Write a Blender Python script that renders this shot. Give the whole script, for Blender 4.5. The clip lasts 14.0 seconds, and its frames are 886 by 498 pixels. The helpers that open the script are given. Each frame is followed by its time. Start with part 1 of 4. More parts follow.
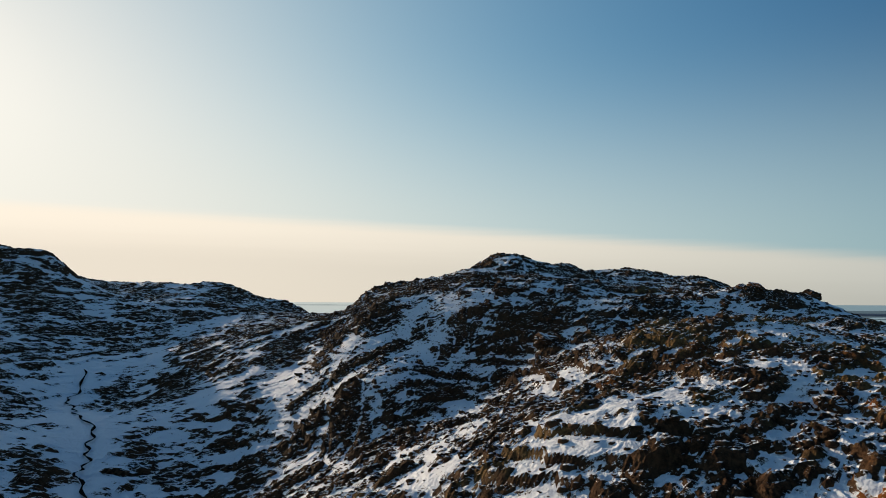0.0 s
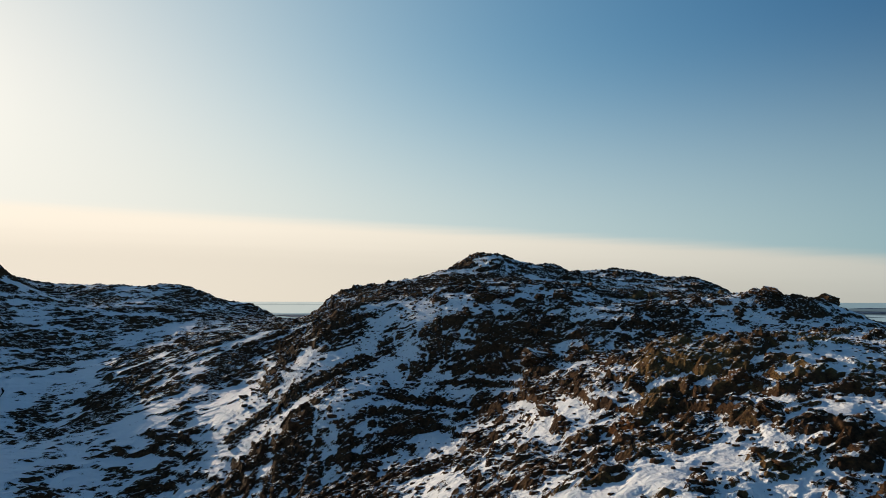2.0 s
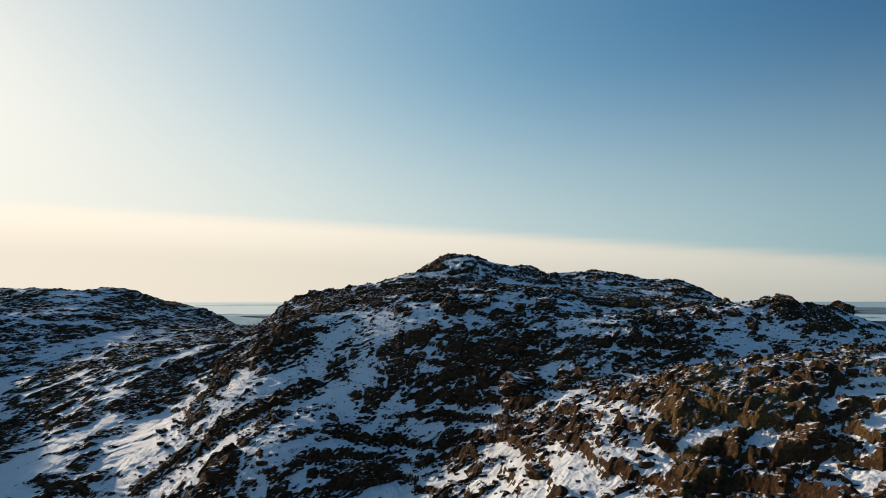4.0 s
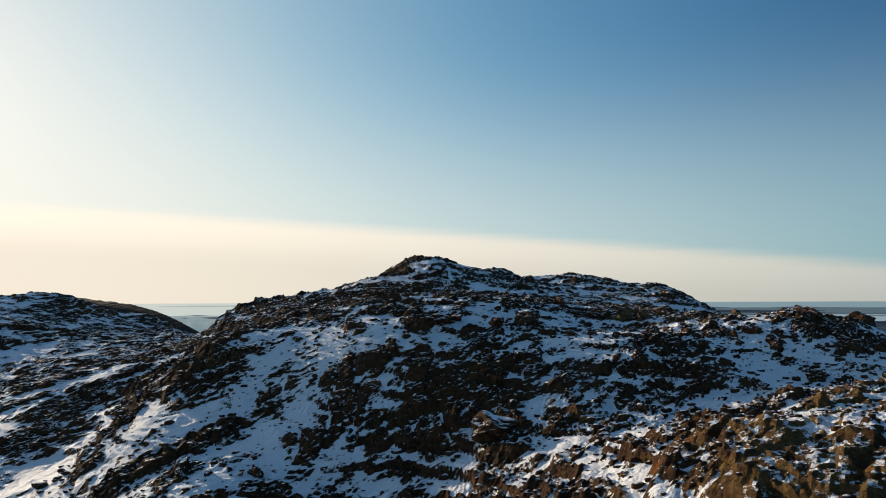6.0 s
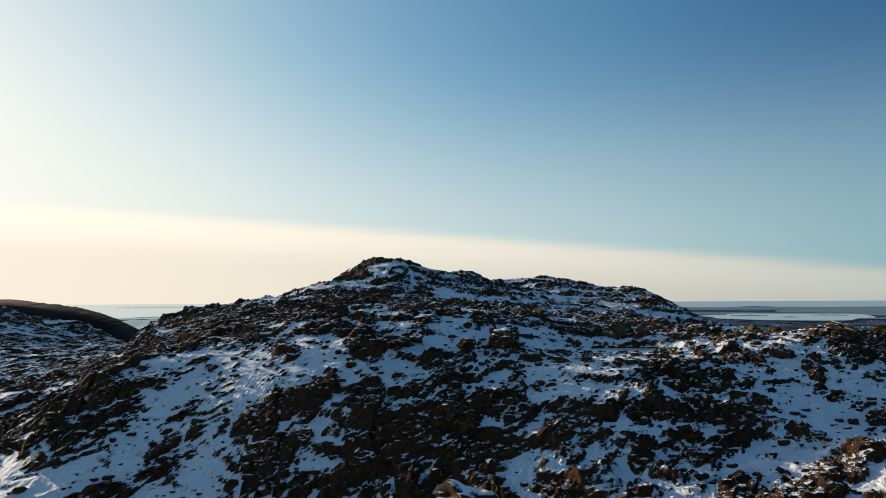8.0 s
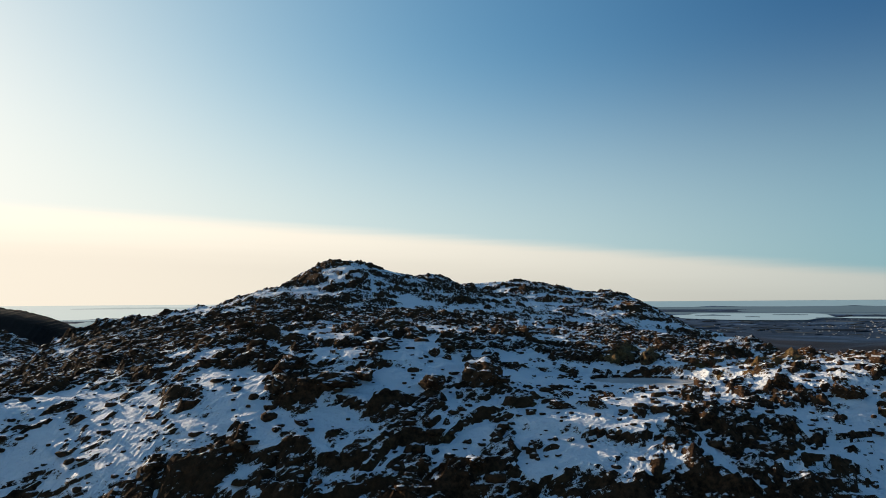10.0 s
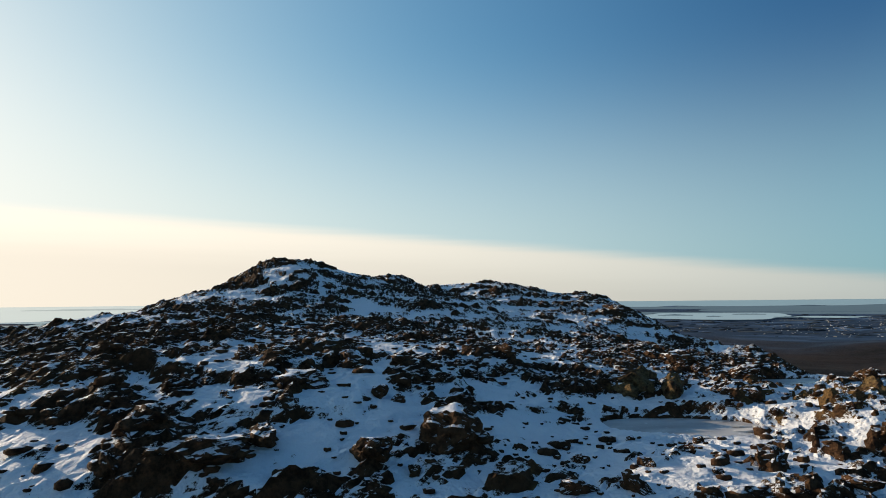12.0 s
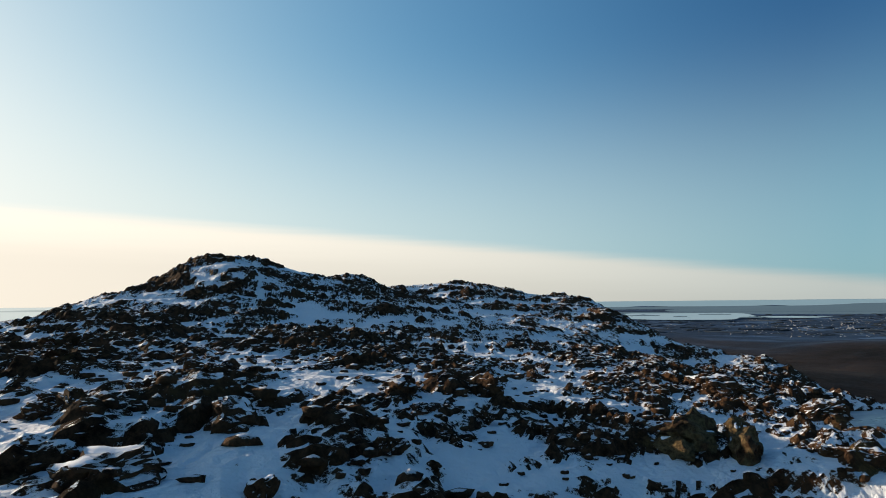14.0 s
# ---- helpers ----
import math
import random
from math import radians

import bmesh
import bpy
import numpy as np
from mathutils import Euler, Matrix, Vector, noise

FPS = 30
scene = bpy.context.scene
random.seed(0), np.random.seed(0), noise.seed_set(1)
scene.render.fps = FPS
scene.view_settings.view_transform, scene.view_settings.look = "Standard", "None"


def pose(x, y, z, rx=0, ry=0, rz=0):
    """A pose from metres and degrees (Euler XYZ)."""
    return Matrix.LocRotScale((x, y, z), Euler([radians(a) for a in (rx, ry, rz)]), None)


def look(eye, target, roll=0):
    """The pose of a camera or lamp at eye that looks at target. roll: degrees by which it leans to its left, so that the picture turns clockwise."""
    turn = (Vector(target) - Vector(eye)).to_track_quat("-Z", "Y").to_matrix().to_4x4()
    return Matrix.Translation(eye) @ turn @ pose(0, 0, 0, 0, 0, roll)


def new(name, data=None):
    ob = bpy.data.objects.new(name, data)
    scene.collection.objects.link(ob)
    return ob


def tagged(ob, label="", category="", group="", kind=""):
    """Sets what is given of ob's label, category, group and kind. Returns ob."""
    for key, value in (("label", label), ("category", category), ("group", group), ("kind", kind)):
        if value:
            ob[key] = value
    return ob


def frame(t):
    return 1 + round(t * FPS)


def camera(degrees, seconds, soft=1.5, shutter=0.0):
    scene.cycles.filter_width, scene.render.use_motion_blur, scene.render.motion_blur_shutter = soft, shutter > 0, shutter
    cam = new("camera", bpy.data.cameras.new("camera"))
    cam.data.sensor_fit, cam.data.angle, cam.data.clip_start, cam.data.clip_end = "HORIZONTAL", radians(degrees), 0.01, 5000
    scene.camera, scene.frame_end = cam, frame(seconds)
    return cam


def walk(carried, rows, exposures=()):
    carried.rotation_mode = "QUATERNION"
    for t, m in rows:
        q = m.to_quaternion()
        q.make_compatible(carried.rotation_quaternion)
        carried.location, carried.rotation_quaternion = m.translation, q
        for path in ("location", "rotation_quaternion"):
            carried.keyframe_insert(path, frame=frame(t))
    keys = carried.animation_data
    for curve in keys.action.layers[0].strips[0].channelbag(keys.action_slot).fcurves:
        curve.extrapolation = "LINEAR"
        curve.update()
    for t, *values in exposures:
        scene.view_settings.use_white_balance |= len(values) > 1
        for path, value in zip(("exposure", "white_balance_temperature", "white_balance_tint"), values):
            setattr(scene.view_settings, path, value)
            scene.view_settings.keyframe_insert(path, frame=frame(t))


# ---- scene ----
cam = camera(71.0, 14.0, soft=0.9)
METRES, EYE, TILT, LEAN, TURN = 120.0, 100.0, 4.96, -0.32, 0.0
ROWS = [
    (0.0, 0.0, 0.0, 0.0, 0.0, 0.0, -0.0),
    (0.5, 0.0023, 0.0355, 0.0004, -0.38, -0.04, 0.02),
    (1.0, 0.0052, 0.0741, 0.0006, -0.84, -0.07, 0.02),
    (1.5, 0.0079, 0.1094, 0.0011, -1.34, -0.1, 0.04),
    (2.0, 0.0114, 0.1473, 0.0013, -1.92, -0.11, 0.04),
    (2.5, 0.0146, 0.1818, 0.0014, -2.5, -0.1, 0.03),
    (3.0, 0.0187, 0.2191, 0.0019, -3.16, -0.1, 0.03),
    (5.5, 0.0425, 0.3942, 0.0054, -6.51, -0.11, -0.08),
    (6.0, 0.0483, 0.4302, 0.0059, -7.24, -0.09, -0.12),
    (6.5, 0.0541, 0.4637, 0.0067, -7.97, -0.11, -0.16),
    (7.0, 0.0606, 0.4995, 0.0067, -8.8, -0.05, -0.21),
    (7.5, 0.067, 0.5327, 0.0074, -9.55, -0.06, -0.25),
    (8.0, 0.0743, 0.5686, 0.0083, -10.37, -0.08, -0.28),
    (10.5, 0.1154, 0.7392, 0.0101, -14.04, -0.04, -0.44),
    (11.0, 0.1255, 0.7749, 0.0089, -14.87, -0.03, -0.49),
    (11.5, 0.1354, 0.8077, 0.0074, -15.63, -0.02, -0.56),
    (12.0, 0.1467, 0.8428, 0.0053, -16.39, 0.0, -0.54),
    (12.5, 0.1574, 0.8752, 0.0033, -17.07, 0.02, -0.58),
    (13.0, 0.1694, 0.9099, 0.0013, -17.78, 0.03, -0.63),
    (13.5, 0.1812, 0.9419, -0.0003, -18.43, 0.06, -0.67),
    (14.0, 0.1944, 0.9765, -0.0021, -19.15, 0.07, -0.73),
]
walk(cam, [(t, pose(0, 0, EYE, TILT, LEAN, TURN) @ pose(METRES * x, METRES * y, METRES * z, 90 + pitch, roll, yaw)) for t, x, y, z, yaw, pitch, roll in ROWS],
     exposures=[(0.0, -0.18, 6750, 10), (3.0, -0.13, 6750, 10), (7.0, 0.0, 6750, 10), (11.0, 0.08, 6750, 10), (14.0, 0.1, 6650, 10)])

# ---- world, sun, exposure ----
SUN_AZ, SUN_EL = -44.0, 13.4          # degrees: clockwise from +y, and above the horizon

world = bpy.data.worlds.new("winter_sky")
scene.world = world
world.use_nodes = True
wn, wl = world.node_tree.nodes, world.node_tree.links
wn.clear()


def wnode(kind, **values):
    n = wn.new(kind)
    for k, v in values.items():
        if k == "op":
            n.operation = v
        else:
            n.inputs[int(k[1:])].default_value = v
    return n


sky = wn.new("ShaderNodeTexSky")
sky.sky_type = "NISHITA"
sky.sun_disc = False
sky.sun_elevation, sky.sun_rotation = radians(SUN_EL), radians(SUN_AZ)
sky.altitude, sky.air_density, sky.dust_density, sky.ozone_density = 300.0, 1.0, 0.55, 3.0
way = wn.new("ShaderNodeTexCoord")
toward = wn.new("ShaderNodeVectorMath")
toward.operation = "DOT_PRODUCT"
toward.inputs[1].default_value = Vector((math.sin(radians(SUN_AZ)), math.cos(radians(SUN_AZ)), math.tan(radians(SUN_EL)))).normalized()
wl.new(way.outputs["Generated"], toward.inputs[0])
# the air's colour: pale and hazy round the sun, deep blue away from it
air = wn.new("ShaderNodeValToRGB")
air.color_ramp.interpolation = "B_SPLINE"
stops = air.color_ramp.elements
stops[0].position, stops[0].color = 0.0, (0.064, 0.138, 0.205, 1)
stops[1].position, stops[1].color = 0.98, (0.86, 0.80, 0.60, 1)
for at, c in ((0.2, (0.108, 0.206, 0.270)), (0.4, (0.172, 0.290, 0.350)), (0.6, (0.24, 0.36, 0.40)), (0.8, (0.44, 0.51, 0.48))):
    stops.new(at).color = (*c, 1)
wl.new(toward.outputs["Value"], air.inputs["Fac"])
gain = wn.new("ShaderNodeVectorMath")
gain.operation = "MULTIPLY"
wl.new(sky.outputs[0], gain.inputs[0])
wl.new(air.outputs[0], gain.inputs[1])
lift = wn.new("ShaderNodeVectorMath")
lift.operation = "SCALE"
lift.inputs["Scale"].default_value = 6.0
wl.new(gain.outputs[0], lift.inputs[0])
soften = wn.new("ShaderNodeVectorMath")
soften.operation = "MULTIPLY_ADD"
soften.inputs[1].default_value, soften.inputs[2].default_value = (1 / 14,) * 3, (1, 1, 1)
wl.new(lift.outputs[0], soften.inputs[0])
clear = wn.new("ShaderNodeVectorMath")
clear.operation = "DIVIDE"
wl.new(lift.outputs[0], clear.inputs[0])
wl.new(soften.outputs[0], clear.inputs[1])
# a thin bank of high cloud along the horizon, its upper edge sinking to the right
tilt = wn.new("ShaderNodeVectorMath")
tilt.operation = "DOT_PRODUCT"
tilt.inputs[1].default_value = (0.056, -0.12, 1.0)
wl.new(way.outputs["Generated"], tilt.inputs[0])
stretch = wn.new("ShaderNodeMapping")
stretch.inputs["Scale"].default_value = (2.0, 2.0, 60.0)
wl.new(way.outputs["Generated"], stretch.inputs["Vector"])
streak = wn.new("ShaderNodeTexNoise")
streak.inputs["Scale"].default_value, streak.inputs["Detail"].default_value = 1.6, 4.0
wl.new(stretch.outputs[0], streak.inputs["Vector"])
wob = wnode("ShaderNodeMath", op="MULTIPLY_ADD", _1=0.012, _2=-0.006)
wl.new(streak.outputs[0], wob.inputs[0])
edge = wnode("ShaderNodeMath", op="ADD")
wl.new(tilt.outputs["Value"], edge.inputs[0])
wl.new(wob.outputs[0], edge.inputs[1])
bank = wn.new("ShaderNodeMapRange")
bank.interpolation_type = "SMOOTHSTEP"
for k, v in zip(("From Min", "From Max", "To Min", "To Max"), (-0.014, 0.010, 0.88, 0.0)):
    bank.inputs[k].default_value = v
wl.new(edge.outputs[0], bank.inputs["Value"])
cloud = wn.new("ShaderNodeMix")
cloud.data_type = "RGBA"
cloud.blend_type = "MIX"
wl.new(bank.outputs[0], cloud.inputs["Factor"])
warm = wn.new("ShaderNodeMapRange")
for key, v in zip(("From Min", "From Max", "To Min", "To Max"), (-0.1, 1.0, 0.0, 1.0)):
    warm.inputs[key].default_value = v
wl.new(toward.outputs["Value"], warm.inputs["Value"])
haze = wn.new("ShaderNodeMix")
haze.data_type = "RGBA"
haze.inputs["A"].default_value = (4.4, 4.7, 4.5, 1)
haze.inputs["B"].default_value = (10.2, 9.2, 7.8, 1)
wl.new(warm.outputs[0], haze.inputs["Factor"])
rim = wn.new("ShaderNodeMapRange")
rim.interpolation_type = "SMOOTHSTEP"
for key, v in zip(("From Min", "From Max", "To Min", "To Max"), (-0.075, -0.012, 0.94, 1.12)):
    rim.inputs[key].default_value = v
wl.new(edge.outputs[0], rim.inputs["Value"])
bright = wn.new("ShaderNodeVectorMath")
bright.operation = "SCALE"
wl.new(haze.outputs["Result"], bright.inputs[0])
wl.new(rim.outputs[0], bright.inputs["Scale"])
wl.new(bright.outputs[0], cloud.inputs["B"])
bg = wn.new("ShaderNodeBackground")
bg.inputs["Strength"].default_value = 0.1
# paler air low down
height = wn.new("ShaderNodeSeparateXYZ")
wl.new(way.outputs["Generated"], height.inputs[0])
pale = wn.new("ShaderNodeMapRange")
pale.interpolation_type = "SMOOTHERSTEP"
for key, v in zip(("From Min", "From Max", "To Min", "To Max"), (0.0, 0.44, 0.67, 0.0)):
    pale.inputs[key].default_value = v
wl.new(height.outputs["Z"], pale.inputs["Value"])
low = wn.new("ShaderNodeMix")
low.data_type = "RGBA"
wl.new(pale.outputs[0], low.inputs["Factor"])
wl.new(clear.outputs[0], low.inputs["A"])
milky = wn.new("ShaderNodeMix")
milky.data_type = "RGBA"
milky.inputs["A"].default_value, milky.inputs["B"].default_value = (3.0, 5.1, 5.8, 1), (9.0, 9.0, 8.3, 1)
wl.new(warm.outputs[0], milky.inputs["Factor"])
wl.new(milky.outputs["Result"], low.inputs["B"])
wl.new(low.outputs["Result"], cloud.inputs["A"])
wl.new(cloud.outputs["Result"], bg.inputs["Color"])
out = wn.new("ShaderNodeOutputWorld")
wl.new(bg.outputs[0], out.inputs["Surface"])

sun = new("sun", bpy.data.lights.new("sun", "SUN"))
sun.data.energy, sun.data.angle, sun.data.color = 5.6, radians(0.6), (1.0, 0.82, 0.60)
sa, se = radians(SUN_AZ), radians(SUN_EL)
sun.matrix_world = look((0, 0, 300), (-math.sin(sa) * math.cos(se) * 100, -math.cos(sa) * math.cos(se) * 100, 300 - math.sin(se) * 100))


# ---- materials ----
class Nodes:
    """A node material under construction."""

    def __init__(self, name):
        self.mat = bpy.data.materials.new(name)
        self.mat.use_nodes = True
        self.n, self.l = self.mat.node_tree.nodes, self.mat.node_tree.links
        self.bsdf = self.n["Principled BSDF"]
        self.geo = self.n.new("ShaderNodeNewGeometry")

    def put(self, socket, value):
        if isinstance(value, bpy.types.NodeSocket):
            self.l.new(value, socket)
        else:
            socket.default_value = value

    def math(self, op, a, b=0.0, c=0.0):
        m = self.n.new("ShaderNodeMath")
        m.operation = op
        for s, v in zip(m.inputs, (a, b, c)):
            self.put(s, v)
        return m.outputs[0]

    def noise(self, scale, detail=4.0, rough=0.6, squash=(1, 1, 1), shift=0.0):
        mp = self.n.new("ShaderNodeMapping")
        mp.inputs["Scale"].default_value = squash
        mp.inputs["Location"].default_value = (shift, shift, 0)
        self.l.new(self.geo.outputs["Position"], mp.inputs["Vector"])
        t = self.n.new("ShaderNodeTexNoise")
        t.inputs["Scale"].default_value, t.inputs["Detail"].default_value, t.inputs["Roughness"].default_value = scale, detail, rough
        self.l.new(mp.outputs[0], t.inputs["Vector"])
        return t.outputs[0]

    def range(self, value, a, b, c=0.0, d=1.0):
        m = self.n.new("ShaderNodeMapRange")
        m.interpolation_type = "SMOOTHSTEP"
        self.put(m.inputs["Value"], value)
        for k, v in zip(("From Min", "From Max", "To Min", "To Max"), (a, b, c, d)):
            m.inputs[k].default_value = v
        return m.outputs[0]

    def mix(self, f, a, b):
        m = self.n.new("ShaderNodeMix")
        m.data_type = "RGBA"
        self.put(m.inputs["Factor"], f)
        for k, v in (("A", a), ("B", b)):
            self.put(m.inputs[k], (*v, 1) if isinstance(v, tuple) else v)
        return m.outputs["Result"]

    def up(self):
        s = self.n.new("ShaderNodeSeparateXYZ")
        self.l.new(self.geo.outputs["Normal"], s.inputs[0])
        return s.outputs["Z"]

    def bump(self, height, distance, strength=1.0):
        b = self.n.new("ShaderNodeBump")
        b.inputs["Distance"].default_value, b.inputs["Strength"].default_value = distance, strength
        self.l.new(height, b.inputs["Height"])
        self.l.new(b.outputs[0], self.bsdf.inputs["Normal"])

    def done(self, color, rough=0.8, spec=0.3):
        self.put(self.bsdf.inputs["Base Color"], color)
        self.put(self.bsdf.inputs["Roughness"], rough)
        self.put(self.bsdf.inputs["Specular IOR Level"], spec)
        return self.mat


def rock_colour(k):
    grain = k.noise(2.0, 8, 0.72)
    patch = k.noise(0.11, 4, 0.6, shift=40)
    c = k.mix(k.range(grain, 0.35, 0.68), (0.017, 0.0098, 0.0062), (0.120, 0.063, 0.033))
    c = k.mix(k.range(patch, 0.42, 0.62, 0, 0.5), c, (0.100, 0.052, 0.026))
    moss = k.noise(0.6, 5, 0.6, shift=90)
    c = k.mix(k.range(moss, 0.58, 0.72, 0, 0.40), c, (0.100, 0.062, 0.027))
    return c, grain


def make_hill():
    k = Nodes("rock_and_snow")
    depth = k.n.new("ShaderNodeAttribute")
    depth.attribute_name = "snow_depth"
    grass = k.n.new("ShaderNodeAttribute")
    grass.attribute_name = "grass"
    rock, grain = rock_colour(k)
    tuft = k.noise(5.0, 5, 0.7)
    bog = k.mix(k.range(tuft, 0.3, 0.7), (0.085, 0.052, 0.022), (0.24, 0.14, 0.055))
    rust = k.mix(k.range(k.noise(0.15, 3, shift=7), 0.56, 0.66), bog, (0.26, 0.085, 0.02))
    earth = k.mix(k.range(k.math("ADD", grass.outputs["Fac"], k.math("MULTIPLY_ADD", k.noise(0.9, 5, shift=23), 0.8, -0.4)), 0.35, 0.6), rock, rust)
    fine = k.math("MULTIPLY_ADD", k.noise(1.9, 9, 0.82, shift=11), 2.2, -1.10)
    level = k.math("MULTIPLY_ADD", k.up(), 1.8, -1.42)
    fine = k.math("ADD", fine, k.math("MULTIPLY_ADD", k.noise(0.55, 5, 0.7, squash=(0.8, 1.3, 1), shift=61), 1.1, -0.55))
    amount = k.math("ADD", k.math("MULTIPLY_ADD", depth.outputs["Fac"], 0.85, fine), level)
    cover = k.range(amount, -0.025, 0.035)
    white = k.mix(k.noise(0.5, 3), (0.74, 0.76, 0.80), (0.84, 0.85, 0.87))
    colour = k.mix(cover, earth, white)
    drift = k.noise(2.4, 5, 0.6, shift=3)
    relief = k.math("ADD", k.math("MULTIPLY", cover, 0.35), k.math("MULTIPLY", drift, 0.6))
    relief = k.math("ADD", relief, k.math("MULTIPLY", grain, k.math("SUBTRACT", 1.1, cover)))
    k.bump(relief, 0.5, 1.0)
    return k.done(colour, k.range(cover, 0, 1, 0.92, 0.7), k.range(cover, 0, 1, 0.06, 0.25))


def make_boulder():
    k = Nodes("boulder_rock")
    rock, grain = rock_colour(k)
    amount = k.math("ADD", k.math("MULTIPLY_ADD", k.noise(2.4, 8, 0.78, shift=5), 1.5, -0.75), k.math("MULTIPLY_ADD", k.up(), 1.4, -1.18))
    rime = k.range(amount, -0.03, 0.06)
    k.bump(k.math("ADD", grain, k.math("MULTIPLY", rime, 0.3)), 0.3, 1.0)
    return k.done(k.mix(rime, rock, (0.78, 0.79, 0.82)), 0.9, 0.08)


def make_lowland():
    k = Nodes("moor_and_hazed_fields")
    moor = k.mix(k.range(k.noise(0.006, 5, 0.6), 0.35, 0.65), (0.008, 0.007, 0.007), (0.040, 0.027, 0.022))
    moor = k.mix(k.range(k.noise(0.02, 6, 0.7, shift=300), 0.5, 0.7, 0, 0.6), moor, (0.020, 0.024, 0.028))
    cells = k.n.new("ShaderNodeTexVoronoi")
    cells.inputs["Scale"].default_value = 0.014
    k.l.new(k.geo.outputs["Position"], cells.inputs["Vector"])
    patch = k.n.new("ShaderNodeSeparateColor")
    k.l.new(cells.outputs["Color"], patch.inputs[0])
    # the blue in the fields' base colour paints haze over the far plain
    hazed_fields = k.mix(k.range(patch.outputs[0], 0.2, 1.0), (0.018, 0.044, 0.088), (0.075, 0.135, 0.225))
    hazed_fields = k.mix(k.range(k.noise(0.005, 6, 0.65), 0.40, 0.60), hazed_fields, (0.020, 0.042, 0.078))
    # with distance the moor gives way to the haze-blue fields
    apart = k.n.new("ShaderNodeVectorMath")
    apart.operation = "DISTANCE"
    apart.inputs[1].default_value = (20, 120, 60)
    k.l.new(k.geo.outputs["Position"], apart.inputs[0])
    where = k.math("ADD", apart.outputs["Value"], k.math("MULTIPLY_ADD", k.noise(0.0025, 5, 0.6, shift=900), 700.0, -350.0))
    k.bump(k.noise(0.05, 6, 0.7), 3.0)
    return k.done(k.mix(k.range(where, 820, 1150), moor, hazed_fields), 0.95, 0.1)


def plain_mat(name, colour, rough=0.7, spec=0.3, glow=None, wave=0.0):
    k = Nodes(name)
    # glow paints distance haze and sky shine as emission
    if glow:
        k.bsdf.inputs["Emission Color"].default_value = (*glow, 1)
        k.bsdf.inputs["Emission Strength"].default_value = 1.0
    c = k.mix(k.noise(0.01, 4), tuple(v * 0.85 for v in colour), tuple(min(1, v * 1.15) for v in colour))
    if wave:
        k.bump(k.noise(wave, 3), 0.3, 0.3)
    return k.done(c, rough, spec)


def make_ice():
    k = Nodes("tarn_ice")
    streaks = k.noise(0.35, 5, 0.6, squash=(0.5, 1.4, 1))
    c = k.mix(k.range(streaks, 0.35, 0.65), (0.30, 0.29, 0.29), (0.52, 0.51, 0.50))
    c = k.mix(k.range(k.noise(1.8, 5, 0.7, shift=17), 0.60, 0.70, 0, 0.7), c, (0.78, 0.79, 0.80))
    k.bump(k.noise(3.0, 4), 0.03, 0.5)
    return k.done(c, k.range(streaks, 0.3, 0.7, 0.25, 0.55), 0.5)


HILL, BOULDER, LOWLAND, ICE = make_hill(), make_boulder(), make_lowland(), make_ice()


# ---- the lie of the land ----
# rounded forms that add up to the fells: x, y, radius, height
BROAD = [
    (-163, 325, 110, 23.4), (-240, 248, 110, 50.1), (68, 171, 110, 64.9), (-240, 17, 110, 22.1),
    (-240, 17, 110, 22.1), (222, -60, 110, -7.1), (-240, -60, 110, 14.9), (-240, -60, 110, 14.9),
    (138, 360, 60, 24.0), (12, 360, 60, 16.1), (222, 192, 60, -13.4), (54, -60, 60, 18.4),
    (54, -60, 60, 18.4), (-30, -60, 60, 8.8),
]
HILLS = [
    (260, 392, 34, 5.8), (-216, 368, 34, -8.7), (-240, 368, 34, -9.2), (-73, 321, 34, 4.0),
    (260, 297, 34, -7.1), (117, 273, 34, 21.2), (-121, 273, 34, 7.6), (22, 249, 34, 13.7),
    (-169, 249, 34, 7.6), (93, 202, 34, -3.1), (-121, 154, 34, -7.5), (260, 107, 34, -5.6),
    (165, 83, 34, 8.8), (-73, 59, 34, -7.0), (93, 35, 34, 10.5),
]
SPURS = [
    (68, 262, 20, 6.9), (-44, 248, 20, -0.9), (-2, 192, 20, 2.9), (-86, 192, 20, -5.2),
    (54, 178, 20, -2.5), (110, 150, 20, -5.3), (-44, 136, 20, -5.0), (-72, 136, 20, -6.1),
    (-30, 94, 20, -12.3), (26, 66, 20, 4.6), (40, 38, 20, 4.4),
]
FAR_KNOLLS = [
    (-97, 293, 12, 5.4), (130, 284, 12, 2.1), (-156, 276, 12, -2.9), (-156, 276, 12, -2.9),
    (-139, 268, 12, -4.4), (130, 251, 12, -2.0), (-131, 242, 12, 2.4), (-181, 242, 12, 3.4),
    (96, 226, 12, 2.4), (-38, 217, 12, -1.5), (88, 209, 12, 1.8),
]
MID_KNOLLS = [
    (29, 192, 12, -1.2), (-38, 192, 12, -3.3), (12, 167, 12, 0.4), (-47, 158, 12, 1.7),
    (62, 150, 12, -1.6), (12, 142, 12, 4.1), (-72, 142, 12, -3.6),
]
NEAR_KNOLLS = [
    (12, 100, 12, -3.1), (37, 83, 12, 4.5),
]
